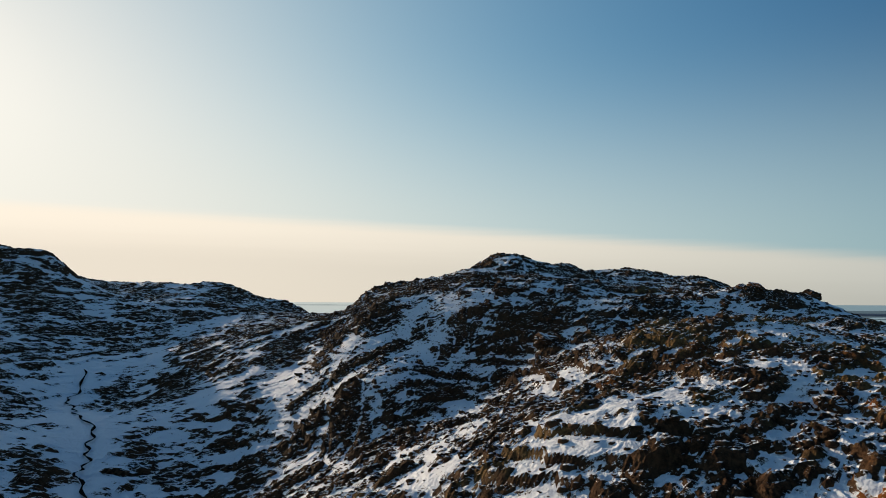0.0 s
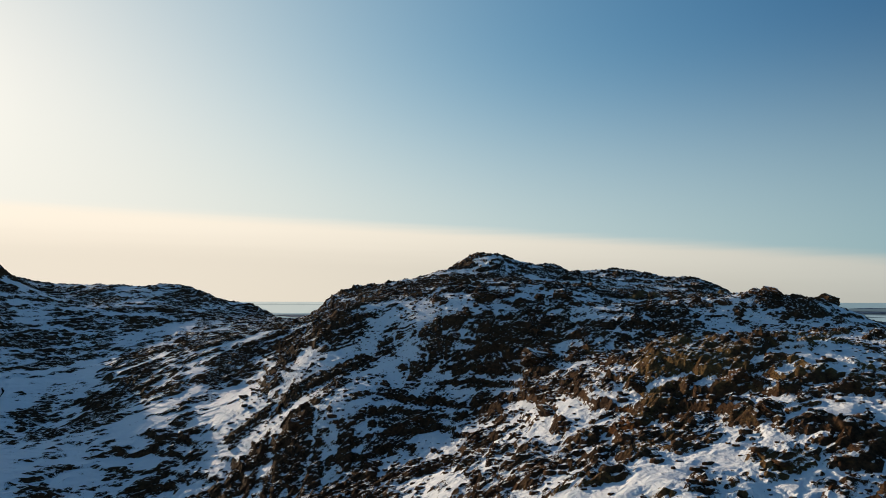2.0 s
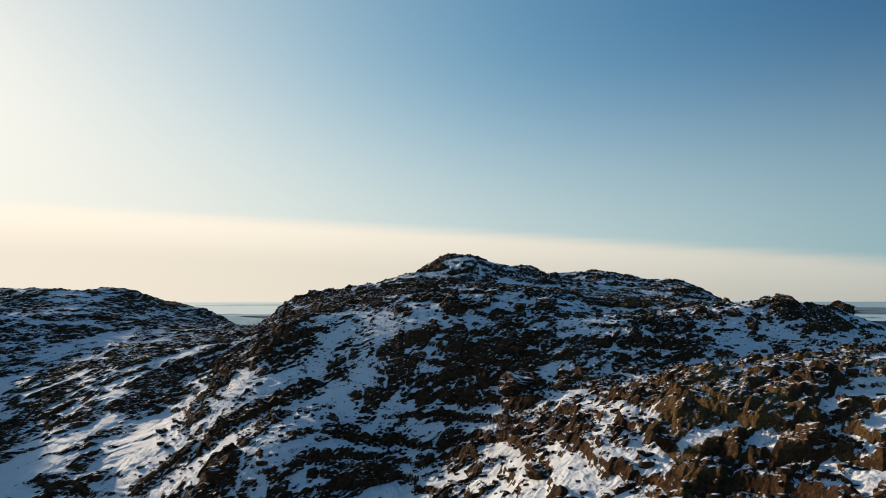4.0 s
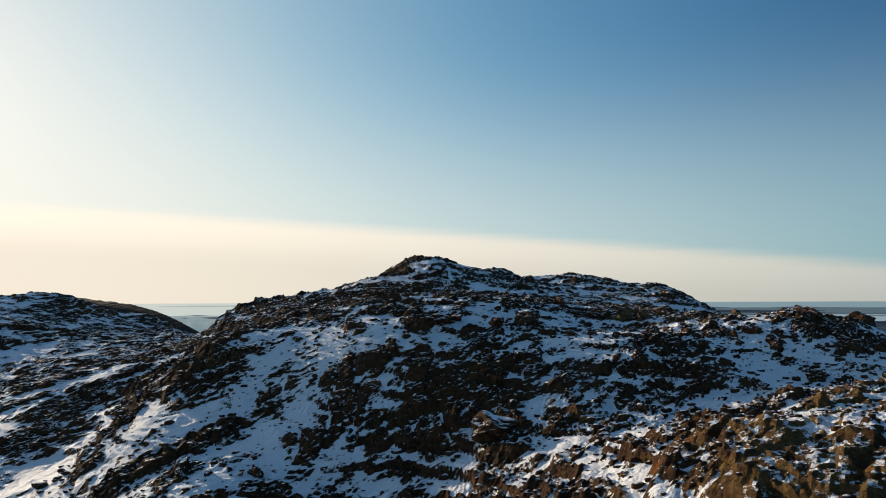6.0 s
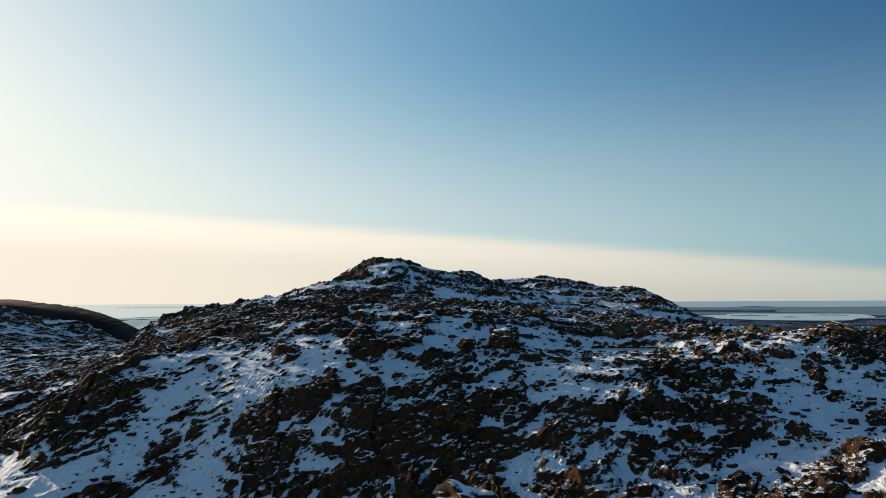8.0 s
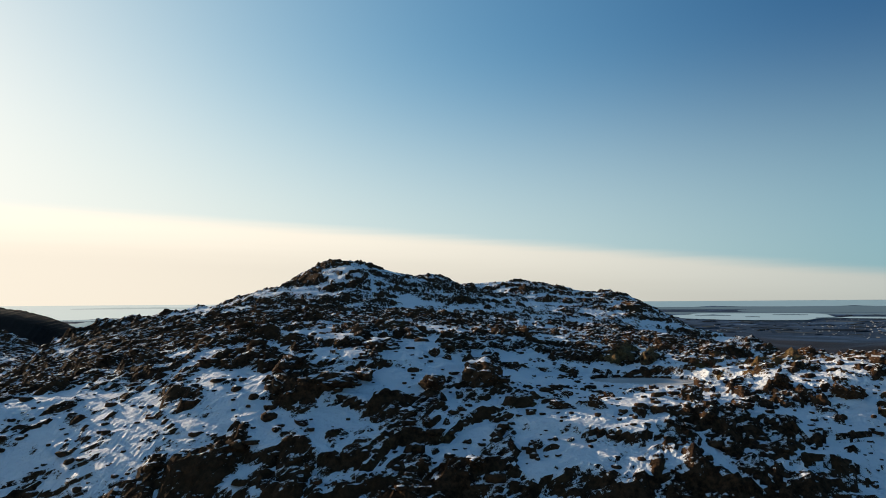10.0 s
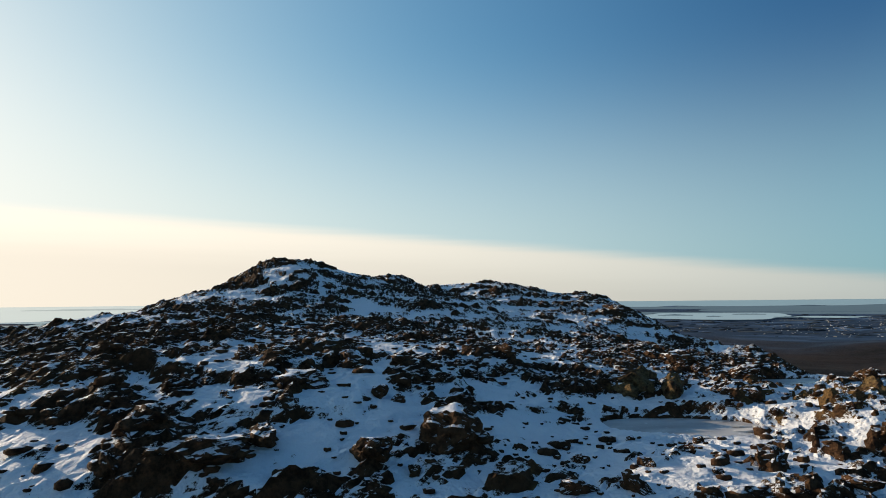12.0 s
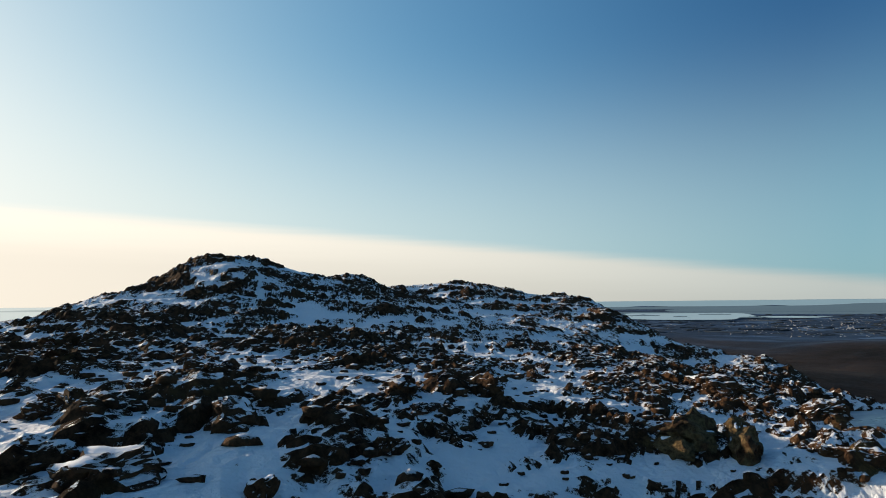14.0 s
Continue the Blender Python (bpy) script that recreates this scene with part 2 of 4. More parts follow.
FAR_CRAGS = [
    (-78, 312, 7, 2.9), (-78, 306, 7, 1.8), (-60, 300, 7, -0.4), (-84, 294, 7, -1.3),
    (-108, 288, 7, 1.5), (120, 282, 7, 2.6), (84, 264, 7, 1.1), (96, 258, 7, -0.6),
    (-144, 258, 7, -3.0), (-144, 258, 7, -3.0), (60, 252, 7, -1.5), (48, 246, 7, 2.3),
    (60, 240, 7, -1.4), (6, 240, 7, -1.3), (-132, 240, 7, 0.7), (-138, 240, 7, 1.4),
    (-150, 240, 7, 1.3), (30, 234, 7, 1.6), (24, 234, 7, 3.0), (18, 234, 7, 2.3),
]
MID_CRAGS = [
    (-6, 222, 7, -0.5), (6, 216, 7, 0.9), (0, 210, 7, -0.8), (-18, 198, 7, 1.4),
    (-24, 198, 7, 1.5), (96, 192, 7, 1.1), (96, 168, 7, -0.4), (84, 150, 7, 1.8),
    (-30, 150, 7, -1.8),
]
NEAR_CRAGS = [
    (78, 138, 7, 1.4), (60, 138, 7, -0.9), (36, 138, 7, -1.6), (-12, 138, 7, 2.2),
    (-18, 138, 7, 2.0), (48, 132, 7, -0.4), (84, 126, 7, -1.4), (60, 126, 7, 2.6),
    (6, 126, 7, 1.2), (36, 120, 7, 1.2), (-6, 120, 7, -1.3), (54, 114, 7, -1.8),
    (48, 108, 7, -1.7), (36, 108, 7, -2.4), (6, 108, 7, -1.9), (6, 108, 7, -1.9),
    (-12, 108, 7, 3.3), (-6, 96, 7, -1.2), (6, 90, 7, -1.3), (18, 84, 7, 1.5),
    (30, 72, 7, -1.3), (6, 72, 7, 0.8),
]
# lying snow in gullies and on shelves, and bare outcrops: x, y, half length, half width, turn, metres
RIB_SNOW = [
    (24.5, 62, 3.1, 0.9, 116, 0.7), (18.4, 68.7, 2.1, 1.2, 138, 0.5), (27.3, 77.1, 2.6, 1.3, 166, 0.6), (17.1, 77.4, 1.6, 1, 154, 0.5),
    (35.2, 77.6, 4.3, 1, -178, 0.4), (23.6, 83.8, 1.7, 1, 83, 0.5), (13.8, 84.6, 3.9, 1.7, 121, 0.45), (5.8, 103.3, 11, 2.2, 78, 0.8),
    (44.6, 107.6, 3.9, 1.4, -157, 0.4), (14.2, 108.3, 2.4, 2, 75, 0.7), (-64, 110, 17.5, 5.2, 131, 0.6), (24.3, 111, 4.5, 1.2, 174, 0.6),
    (12.2, 115.4, 1, 0.7, 139, 0.6),
]
GULLY_SNOW = [
    (49.9, 116.7, 3.3, 1.9, 154, 0.4), (-8.9, 117.2, 5.1, 2.1, 153, 0.4), (56.6, 117.3, 2.7, 1.7, 132, 0.4), (8.9, 120.5, 1.2, 1.1, 76, 0.5),
    (-0.1, 120.7, 1.9, 1, 125, 0.6), (-5.8, 122.4, 6.3, 1.2, 118, 0.5), (47, 122.8, 3, 0.9, -162, 0.5), (-34.7, 125.3, 7.5, 1.8, 116, 0.5),
    (-15.3, 125.3, 2.1, 0.9, 145, 0.7), (-14.8, 125.4, 5, 1.7, 157, 0.5), (-7.5, 125.8, 1.6, 0.6, 123, 0.5), (17.1, 125.8, 2.7, 1.4, 91, 0.6),
    (44.8, 127.8, 2.4, 1, 167, 0.4),
]
SHELF_SNOW = [
    (-28.3, 128, 14.1, 2.6, 90, 0.6), (1, 128.3, 4.5, 0.8, 88, 0.6), (-29.2, 130, 19.1, 4, 95, 0.8), (22.1, 132.6, 1.3, 0.6, -143, 0.5),
    (35.1, 132.9, 9.5, 4.7, 81, 0.45), (42.5, 132.9, 2.7, 1, 86, 0.5), (1.9, 133.6, 3.5, 0.6, 98, 0.6), (16.4, 133.8, 1.1, 0.6, 99, 0.7),
    (-4.5, 134, 4, 1, 116, 0.4), (45.6, 134, 5, 2, -138, 0.5), (17.2, 135.9, 1.5, 0.6, 98, 0.5), (22.3, 137.9, 2.3, 0.7, 64, 0.6),
    (34.3, 138.8, 4.6, 1.1, -144, 0.7),
]
UPPER_SNOW = [
    (23.7, 140, 1.7, 0.8, -154, 0.6), (43.5, 141, 2.2, 1, -174, 0.6), (40.6, 141.8, 2.8, 1.1, 173, 0.5), (30.9, 143, 1.6, 1.2, 64, 0.7),
    (14.6, 144.8, 3.4, 0.6, 165, 0.5), (-75.1, 158.5, 6.2, 4.3, 124, 0.5), (-87.1, 164.6, 17, 2.8, 120, 0.5), (10.8, 166.2, 3.8, 2.2, 112, 0.4),
    (-81.4, 180.8, 21.4, 6.2, 93, 0.6), (21.8, 209.9, 4.5, 1.5, 105, 0.4), (-113.1, 210, 10.7, 1.8, 124, 0.5),
]
RIB_ROCK = [
    (27, 83, 4, 1.6, 30, -0.3), (33, 86.5, 5, 1.6, 20, -0.3), (39, 92, 3.5, 1.5, 25, -0.3),
    (28.4, 61.1, 2.4, 0.9, 48, -0.5), (25.7, 64.3, 2.2, 0.9, 121, -0.4), (-3.3, 66.2, 6.2, 2.1, 89, -0.4), (27, 68.9, 2.5, 1.5, 71, -0.5),
    (33.5, 70.2, 2.6, 1.4, 51, -0.5), (14.2, 72.7, 2.3, 2.1, 62, -0.4), (22.4, 72.9, 4.1, 1.8, 125, -0.45), (29.7, 73.4, 1.7, 1.1, 150, -0.3),
    (19.5, 86.2, 4.6, 2.1, 80, -0.3), (30.9, 91.6, 16.7, 3.2, 79, -0.5), (-1.3, 97.6, 2.7, 2.2, 109, -0.3), (11.8, 98.9, 5.8, 2.2, 82, -0.4),
    (-8.6, 102.3, 2.7, 1.8, 172, -0.35), (19.3, 107.4, 4.1, 1.9, 87, -0.6),
]
FACE_ROCK = [
    (-16.8, 108.9, 4.9, 1.7, 132, -0.4), (38.8, 109.5, 2.4, 1, 166, -0.4), (30.7, 109.6, 1.5, 0.7, -148, -0.45), (22.8, 112.4, 1.4, 0.8, 156, -0.3),
    (25.7, 113.7, 0.9, 0.6, 75, -0.3), (39.7, 114.8, 2.1, 1.3, -165, -0.45), (67.9, 115.4, 7.6, 2.2, 58, -0.6), (29.4, 116.5, 1.6, 1.1, 166, -0.4),
    (10.9, 117.7, 1, 0.7, 110, -0.5), (-19.4, 119.7, 6.8, 2.9, 141, -0.4), (21.3, 120.1, 1.4, 1.2, 88, -0.5), (5.7, 120.9, 1.8, 1.1, 126, -0.5),
    (12.1, 121.2, 1.6, 1.1, 95, -0.6), (-50.1, 121.3, 5.2, 2.8, 121, -0.4), (1.8, 122.5, 2, 0.9, 102, -0.5),
]
GULLY_ROCK = [
    (4.2, 124.4, 5.2, 2.1, 90, -0.4), (65.4, 124.5, 11.5, 4.6, -140, -0.6), (-38.7, 126.1, 5.4, 3, 100, -0.4),
    (4.2, 127.8, 2.4, 1.7, 135, -0.6), (-8.8, 128.6, 2, 0.8, 125, -0.5), (49, 129, 4.3, 1.9, 53, -0.45), (46.1, 129.8, 1.2, 0.8, 101, -0.4),
    (13, 131.1, 3.1, 1.4, 89, -0.5), (27.7, 131.2, 1.3, 0.6, 79, -0.8), (18.2, 131.6, 0.8, 0.6, 100, -0.4), (30.8, 131.8, 1.1, 0.9, -158, -0.4),
    (27.5, 132.6, 3, 1.4, 61, -0.5), (12.4, 133, 1.9, 1.1, 150, -0.7), (37.5, 133.3, 1.1, 0.8, 53, -0.5),
]
BUTTRESS_ROCK = [
    (26.5, 133.4, 1, 0.6, 56, -0.6), (23.9, 135, 1, 0.6, 57, -0.5), (19.2, 135.9, 1.1, 0.6, 95, -0.6), (55.7, 137, 2, 1.1, -170, -0.45),
    (10.2, 137.3, 2.1, 0.7, 102, -0.6), (47, 137.3, 1, 0.7, 125, -0.5), (27, 138.2, 1.2, 0.6, 65, -0.6), (26.9, 138.6, 1.1, 0.9, -144, -0.8),
    (20.6, 138.7, 1, 0.6, -169, -0.5), (20.5, 138.7, 1, 0.6, -154, -0.5), (18.3, 139.1, 0.8, 0.6, 116, -0.6), (18.3, 139.2, 0.8, 0.6, 100, -0.5),
    (13.6, 139.8, 2.4, 1, 101, -0.7), (26.8, 141.4, 1.3, 0.6, -148, -0.4), (-21.3, 141.6, 21, 6.1, 108, -0.6),
]
SHELF_ROCK = [
    (-59.8, 142.3, 14.8, 5.5, 102, -0.5), (28, 142.9, 2, 0.6, 64, -0.5), (19, 143, 1.6, 0.9, 93, -0.5), (8.6, 143.8, 3.5, 0.9, 109, -0.7),
    (-23.6, 143.9, 6.1, 1, 116, -0.4), (19.4, 144.6, 3.4, 1, 89, -0.7), (44.4, 144.6, 1.3, 1.1, 134, -0.5), (39.5, 145.7, 1.4, 0.6, -158, -0.5),
    (23.1, 146, 2.3, 0.9, 80, -0.5), (22.9, 146.8, 2.3, 1.7, 94, -0.5), (7.8, 148.9, 2.6, 0.9, 118, -0.5), (37.9, 148.9, 1.7, 0.6, 71, -0.5),
    (35.6, 150.1, 3.1, 0.9, 58, -0.4), (-4.7, 152.1, 17.6, 3.2, 110, -0.35), (-9.3, 160.2, 31.2, 8.9, 102, -0.4),
]
UPPER_ROCK = [
    (32.7, 165.1, 26.9, 4.5, 77, -0.35), (-26.9, 165.6, 12.4, 2.1, 111, -0.4), (-44.4, 170.7, 35.3, 7.2, 112, -0.35), (67.1, 175, 24.4, 4.1, 58, -0.5),
    (90.8, 181.8, 22.1, 3.7, -138, -0.6), (68.8, 183.9, 8.8, 2, 59, -0.5), (37.5, 188.3, 8.3, 4.7, -144, -0.7), (25.6, 195.7, 6.9, 2, 79, -0.6),
    (-123.7, 196, 18.9, 9.7, 120, -0.5), (7.2, 197.1, 13.2, 3.7, 92, -0.5), (72, 208.5, 11.6, 1.9, 60, -0.4), (16.7, 220.2, 7.1, 2.8, 98, -0.3),
    (-69.7, 256.8, 41.2, 13.2, 103, -0.3),
]
SLAB_ROCK = [
    (22, 100, 5, 3, 60, 0.5), (2, 128, 6, 3, 100, -0.55),
    (38.9, 121.1, 1, 0.6, -139, -0.5), (33, 122.6, 2, 0.7, -140, 0.5), (36.6, 123.6, 1.7, 0.7, -136, -0.5), (20.5, 124.7, 1.3, 0.7, 171, -0.6),
    (50.4, 126.9, 1.9, 1.2, 60, -0.5), (17, 127.5, 1.4, 0.9, 48, 0.6), (46.8, 127.6, 2.6, 0.9, -149, -0.5), (8.5, 129, 1.4, 0.7, 144, -0.6),
    (22.6, 130.1, 1.2, 0.6, 57, -0.5),
]
TARN_ROCK = [
    (13.4, 130.6, 2.4, 1.1, 77, -0.7), (27.8, 132.2, 2.2, 1.7, 69, -0.6), (4.2, 133.5, 3.3, 1.1, 96, -0.6), (43.9, 133.6, 4, 1.9, 155, 0.6),
    (10.8, 134.1, 2.3, 1, 90, -0.6), (18.3, 134.8, 1.1, 0.7, 69, -0.4), (0.4, 139.4, 4.8, 1.9, 105, -0.6), (9.4, 140.5, 2.5, 0.9, 100, -0.6),
    (46.4, 145, 2.8, 2.3, 52, -0.5), (-10.9, 174.4, 12.4, 2.6, 112, -0.4),
]
PATCHES = SLAB_ROCK + TARN_ROCK + RIB_SNOW + GULLY_SNOW + SHELF_SNOW + UPPER_SNOW + RIB_ROCK + FACE_ROCK + GULLY_ROCK + BUTTRESS_ROCK + SHELF_ROCK + UPPER_ROCK
# a bare fell beyond the gap
BACK_FELLS = [(-290, 700, 80, 57.0), (-430, 690, 100, 34.0), (-190, 690, 45, 24.0)]
# the steep crag at the head of the side valley; (-212, 228): unseen hill added to shade the valley
VALLEY_CRAG_AND_SHADE_HILL = [(-153, 238, 6, 3.2), (-138, 245, 6, -3.4), (-212, 228, 18, 14.0), (-158, 230, 11, 4.0), (-124, 246, 12, -6.0)]
# the two heads of the summit and the tor beside it
SUMMIT_HEADS = [(27, 235, 4, 0.9), (15, 233, 4, 0.5), (21, 234, 3.5, -1.3), (53, 248, 3.5, 0.9), (49, 250, 3, 0.5)]
# dark spurs of moor out towards the plain
SPURS_OUT = [(479, 775, 95, 20.0), (798, 665, 120, 18.0), (420, 500, 75, 14.0), (640, 1000, 130, 16.0)]
# smaller swells and hollows, from the near rib back to the summit
NEAR_FORMS = [
    (12, 51, 5.5, 1.4), (30, 51, 5.5, -0.9), (12, 54, 10, 1.3), (12, 57, 5.5, 0.8), (30, 63, 5.5, 0.6), (18, 69, 5.5, -0.8),
    (12, 81, 10, -1.3), (42, 93, 5.5, -0.9), (48, 105, 5.5, 1.2), (6, 111, 5.5, 0.9), (-15, 120, 18, 1), (-18, 123, 5.5, 1),
    (60, 123, 5.5, -0.4), (6, 123, 5.5, -0.8), (84, 123, 5.5, -1),
]
TARN_FORMS = [
    (-30, 135, 5.5, -2), (-60, 135, 18, 1.2), (96, 135, 5.5, -0.9), (78, 135, 5.5, 0.4), (-51, 135, 10, 0.9), (30, 141, 5.5, 0.9),
    (12, 141, 5.5, -0.7), (84, 141, 5.5, 0.5), (42, 141, 5.5, -0.3), (-6, 144, 10, 0.6),
    (78, 147, 5.5, -1.1), (72, 147, 5.5, -0.3), (78, 153, 5.5, -0.6), (36, 153, 5.5, 0.6), (78, 159, 5.5, -1),
    (93, 162, 10, -1.2), (0, 165, 18, 1.2),
]
FACE_FORMS = [
    (102, 177, 5.5, -0.7), (-45, 180, 18, -0.9), (108, 183, 5.5, -1.2), (-24, 189, 5.5, 2.6), (102, 189, 5.5, 1.8), (-30, 189, 5.5, -2),
    (-12, 189, 5.5, 0.3), (90, 189, 5.5, -0.9), (90, 195, 5.5, -1.9), (-24, 195, 5.5, 0.7), (102, 195, 5.5, 0.4), (66, 198, 10, 0.7),
    (-12, 207, 5.5, -1), (-45, 210, 18, -0.7), (120, 210, 18, -0.3), (24, 213, 5.5, 1.5), (24, 219, 5.5, 3.1), (108, 219, 5.5, -0.9),
]
SUMMIT_FORMS = [
    (18, 225, 5.5, 1.8), (0, 225, 5.5, 0.6), (12, 225, 5.5, -0.5), (102, 225, 10, 0.5), (30, 231, 5.5, -0.5), (24, 231, 5.5, -0.9),
    (18, 231, 5.5, 0.5), (102, 234, 10, 1), (-42, 234, 10, -0.5), (36, 237, 5.5, 0.7), (54, 237, 5.5, -0.6), (-150, 240, 18, -2.2),
    (-135, 240, 18, -1.7), (120, 240, 18, -0.3), (54, 243, 5.5, -0.7), (102, 243, 5.5, 2), (60, 249, 5.5, -0.4), (-120, 255, 18, -0.9),
    (120, 255, 18, -0.3), (-51, 261, 10, 1.1), (57, 261, 10, 0.7), (120, 285, 18, 0.4), (-135, 285, 18, 0.8), (-150, 300, 18, 1.2),
    (-90, 315, 18, 2.3),
]
LOW_SWELLS = [
    (48, 108, 10, 0.5), (66, 117, 5.5, -0.9), (78, 123, 5.5, -1.1), (66, 135, 10, 0.8), (90, 141, 5.5, 0.5), (66, 147, 5.5, 0.6),
    (66, 153, 5.5, 0.9), (90, 165, 18, -0.3), (102, 180, 10, -0.5), (-12, 189, 5.5, -0.6), (84, 189, 10, -0.8), (-30, 195, 5.5, -0.5),
    (6, 195, 5.5, -0.5), (-6, 201, 5.5, 1.1), (102, 201, 5.5, 0.5),
]
HIGH_SWELLS = [
    (-6, 207, 5.5, -0.6), (-12, 207, 5.5, -0.7), (102, 207, 10, 0.3), (6, 213, 5.5, 0.7), (24, 219, 5.5, -0.5), (36, 231, 5.5, 0.5),
    (6, 231, 5.5, -0.7), (12, 231, 5.5, 0.3), (60, 243, 5.5, -0.5), (42, 249, 5.5, -0.8), (66, 255, 5.5, 0.5), (48, 255, 5.5, 0.8),
    (96, 261, 5.5, 0.5), (-51, 261, 10, -0.8), (84, 261, 5.5, -0.3),
]
LANDFORMS = np.array(LOW_SWELLS + HIGH_SWELLS + NEAR_FORMS + TARN_FORMS + FACE_FORMS + SUMMIT_FORMS + BROAD + HILLS + SPURS + FAR_KNOLLS + MID_KNOLLS + NEAR_KNOLLS + FAR_CRAGS + MID_CRAGS + NEAR_CRAGS + BACK_FELLS + VALLEY_CRAG_AND_SHADE_HILL + SUMMIT_HEADS + SPURS_OUT)

BARENESS = 0.06
# frozen tarns: x, y, half length, half width, turn in degrees, level
TARNS = [(44.4, 135.9, 5.2, 2.8, -27, 101.2), (66.0, 149.0, 5.4, 3.1, 24, 101.3)]
# the beck in the side valley
BECK = [(-90, 158), (-83, 143), (-81.5, 138), (-78.5, 133), (-70, 121), (-64, 113.5), (-59, 106.5), (-56, 102), (-55.5, 98.5), (-54, 95), (-51.5, 92), (-48, 85)]


def hashed(i, j, seed):
    h = (i * 374761393 + j * 668265263 + seed * 1274126177) & 0xFFFFFFFF
    h = ((h ^ (h >> 13)) * 1274126177) & 0xFFFFFFFF
    h = ((h ^ (h >> 16)) * 2246822519) & 0xFFFFFFFF
    return ((h ^ (h >> 15)) & 0xFFFFFF) / float(0xFFFFFF)


def value_noise(x, y, seed):
    i, j = np.floor(x).astype(np.int64), np.floor(y).astype(np.int64)
    u, v = x - i, y - j
    u, v = u * u * u * (u * (u * 6 - 15) + 10), v * v * v * (v * (v * 6 - 15) + 10)
    a = hashed(i, j, seed) * (1 - u) + hashed(i + 1, j, seed) * u
    b = hashed(i, j + 1, seed) * (1 - u) + hashed(i + 1, j + 1, seed) * u
    return (a * (1 - v) + b * v) * 2 - 1


def fbm(x, y, size, octaves, seed, rough=0.5):
    total, amp, full = 0.0, 1.0, 0.0
    for o in range(octaves):
        c, s = math.cos(o * 0.7), math.sin(o * 0.7)
        total = total + amp * value_noise((x * c - y * s) / size, (x * s + y * c) / size, seed + o)
        full += amp
        amp, size = amp * rough, size / 2
    return total / full


def blocks(x, y, size, seed, flat=1.5):
    """Uneven tilted stone blocks: each cell has its own height and slant; joints between are sunk."""
    px, py = x / (size * flat), y / size
    i0, j0 = np.floor(px).astype(np.int64), np.floor(py).astype(np.int64)
    f1, f2, top = np.full(x.shape, 9.0), np.full(x.shape, 9.0), np.zeros(x.shape)
    for di in (-1, 0, 1):
        for dj in (-1, 0, 1):
            i, j = i0 + di, j0 + dj
            dx = px - (i + 0.1 + 0.8 * hashed(i, j, seed))
            dy = py - (j + 0.1 + 0.8 * hashed(i, j, seed + 1))
            d = dx * dx + dy * dy
            z = hashed(i, j, seed + 2) * 2 - 1 + (hashed(i, j, seed + 3) - 0.5) * 1.6 * dx + (hashed(i, j, seed + 4) - 0.5) * 1.8 * dy
            near = d < f1
            f2 = np.where(near, f1, np.minimum(f2, d))
            top = np.where(near, z, top)
            f1 = np.where(near, d, f1)
    gap = np.sqrt(f2) - np.sqrt(f1)
    return top * smooth(gap / 0.18) - 0.22 * f1 - 0.16 * (1 - smooth(gap / 0.14))


def terrace(h, step, riser=0.24):
    """Ledges cut into a slope: what the cut adds to the height, and how near a place is to the upright face."""
    f = h / step - np.floor(h / step)
    return step * (smooth((f - 0.5) / riser + 0.5) - f), np.exp(-((f - 0.5) / (riser * 0.8)) ** 2)


def smooth(t):
    t = np.clip(t, 0, 1)
    return t * t * (3 - 2 * t)


def fells(x, y):
    z = np.zeros(x.shape)
    for cx, cy, r, h in LANDFORMS:
        near = (np.abs(x - cx) < 4.2 * r) & (np.abs(y - cy) < 4.2 * r)
        z[near] += h * np.exp(-((x[near] - cx) ** 2 + (y[near] - cy) ** 2) / (2 * r * r))
    return z


def lowland(x, y):
    d = np.hypot(x - 20, y - 120)
    d = np.minimum(d, 4800)
    roll = fbm(x, y, 380, 4, 50) * 15 * smooth((d - 380) / 500)
    return 40 + 75 * smooth((d - 900) / 5600) + roll * (1 - smooth((d - 1300) / 900)), d


def tarn_distance(x, y, tarn):
    """Below 1 inside the tarn; an uneven shore."""
    cx, cy, a, b, turn, level = tarn
    c, s = math.cos(radians(turn)), math.sin(radians(turn))
    u, v = ((x - cx) * c + (y - cy) * s) / a, (-(x - cx) * s + (y - cy) * c) / b
    return np.hypot(u, v) * (1 + 0.22 * fbm(x, y, 3.0, 3, 61))


def beck_distance(x, y):
    d = np.full(x.shape, 1e6)
    wx, wy = x, y
    for (ax, ay), (bx, by) in zip(BECK, BECK[1:]):
        ux, uy = bx - ax, by - ay
        t = np.clip(((wx - ax) * ux + (wy - ay) * uy) / (ux * ux + uy * uy), 0, 1)
        d = np.minimum(d, np.hypot(wx - ax - t * ux, wy - ay - t * uy))
    return d


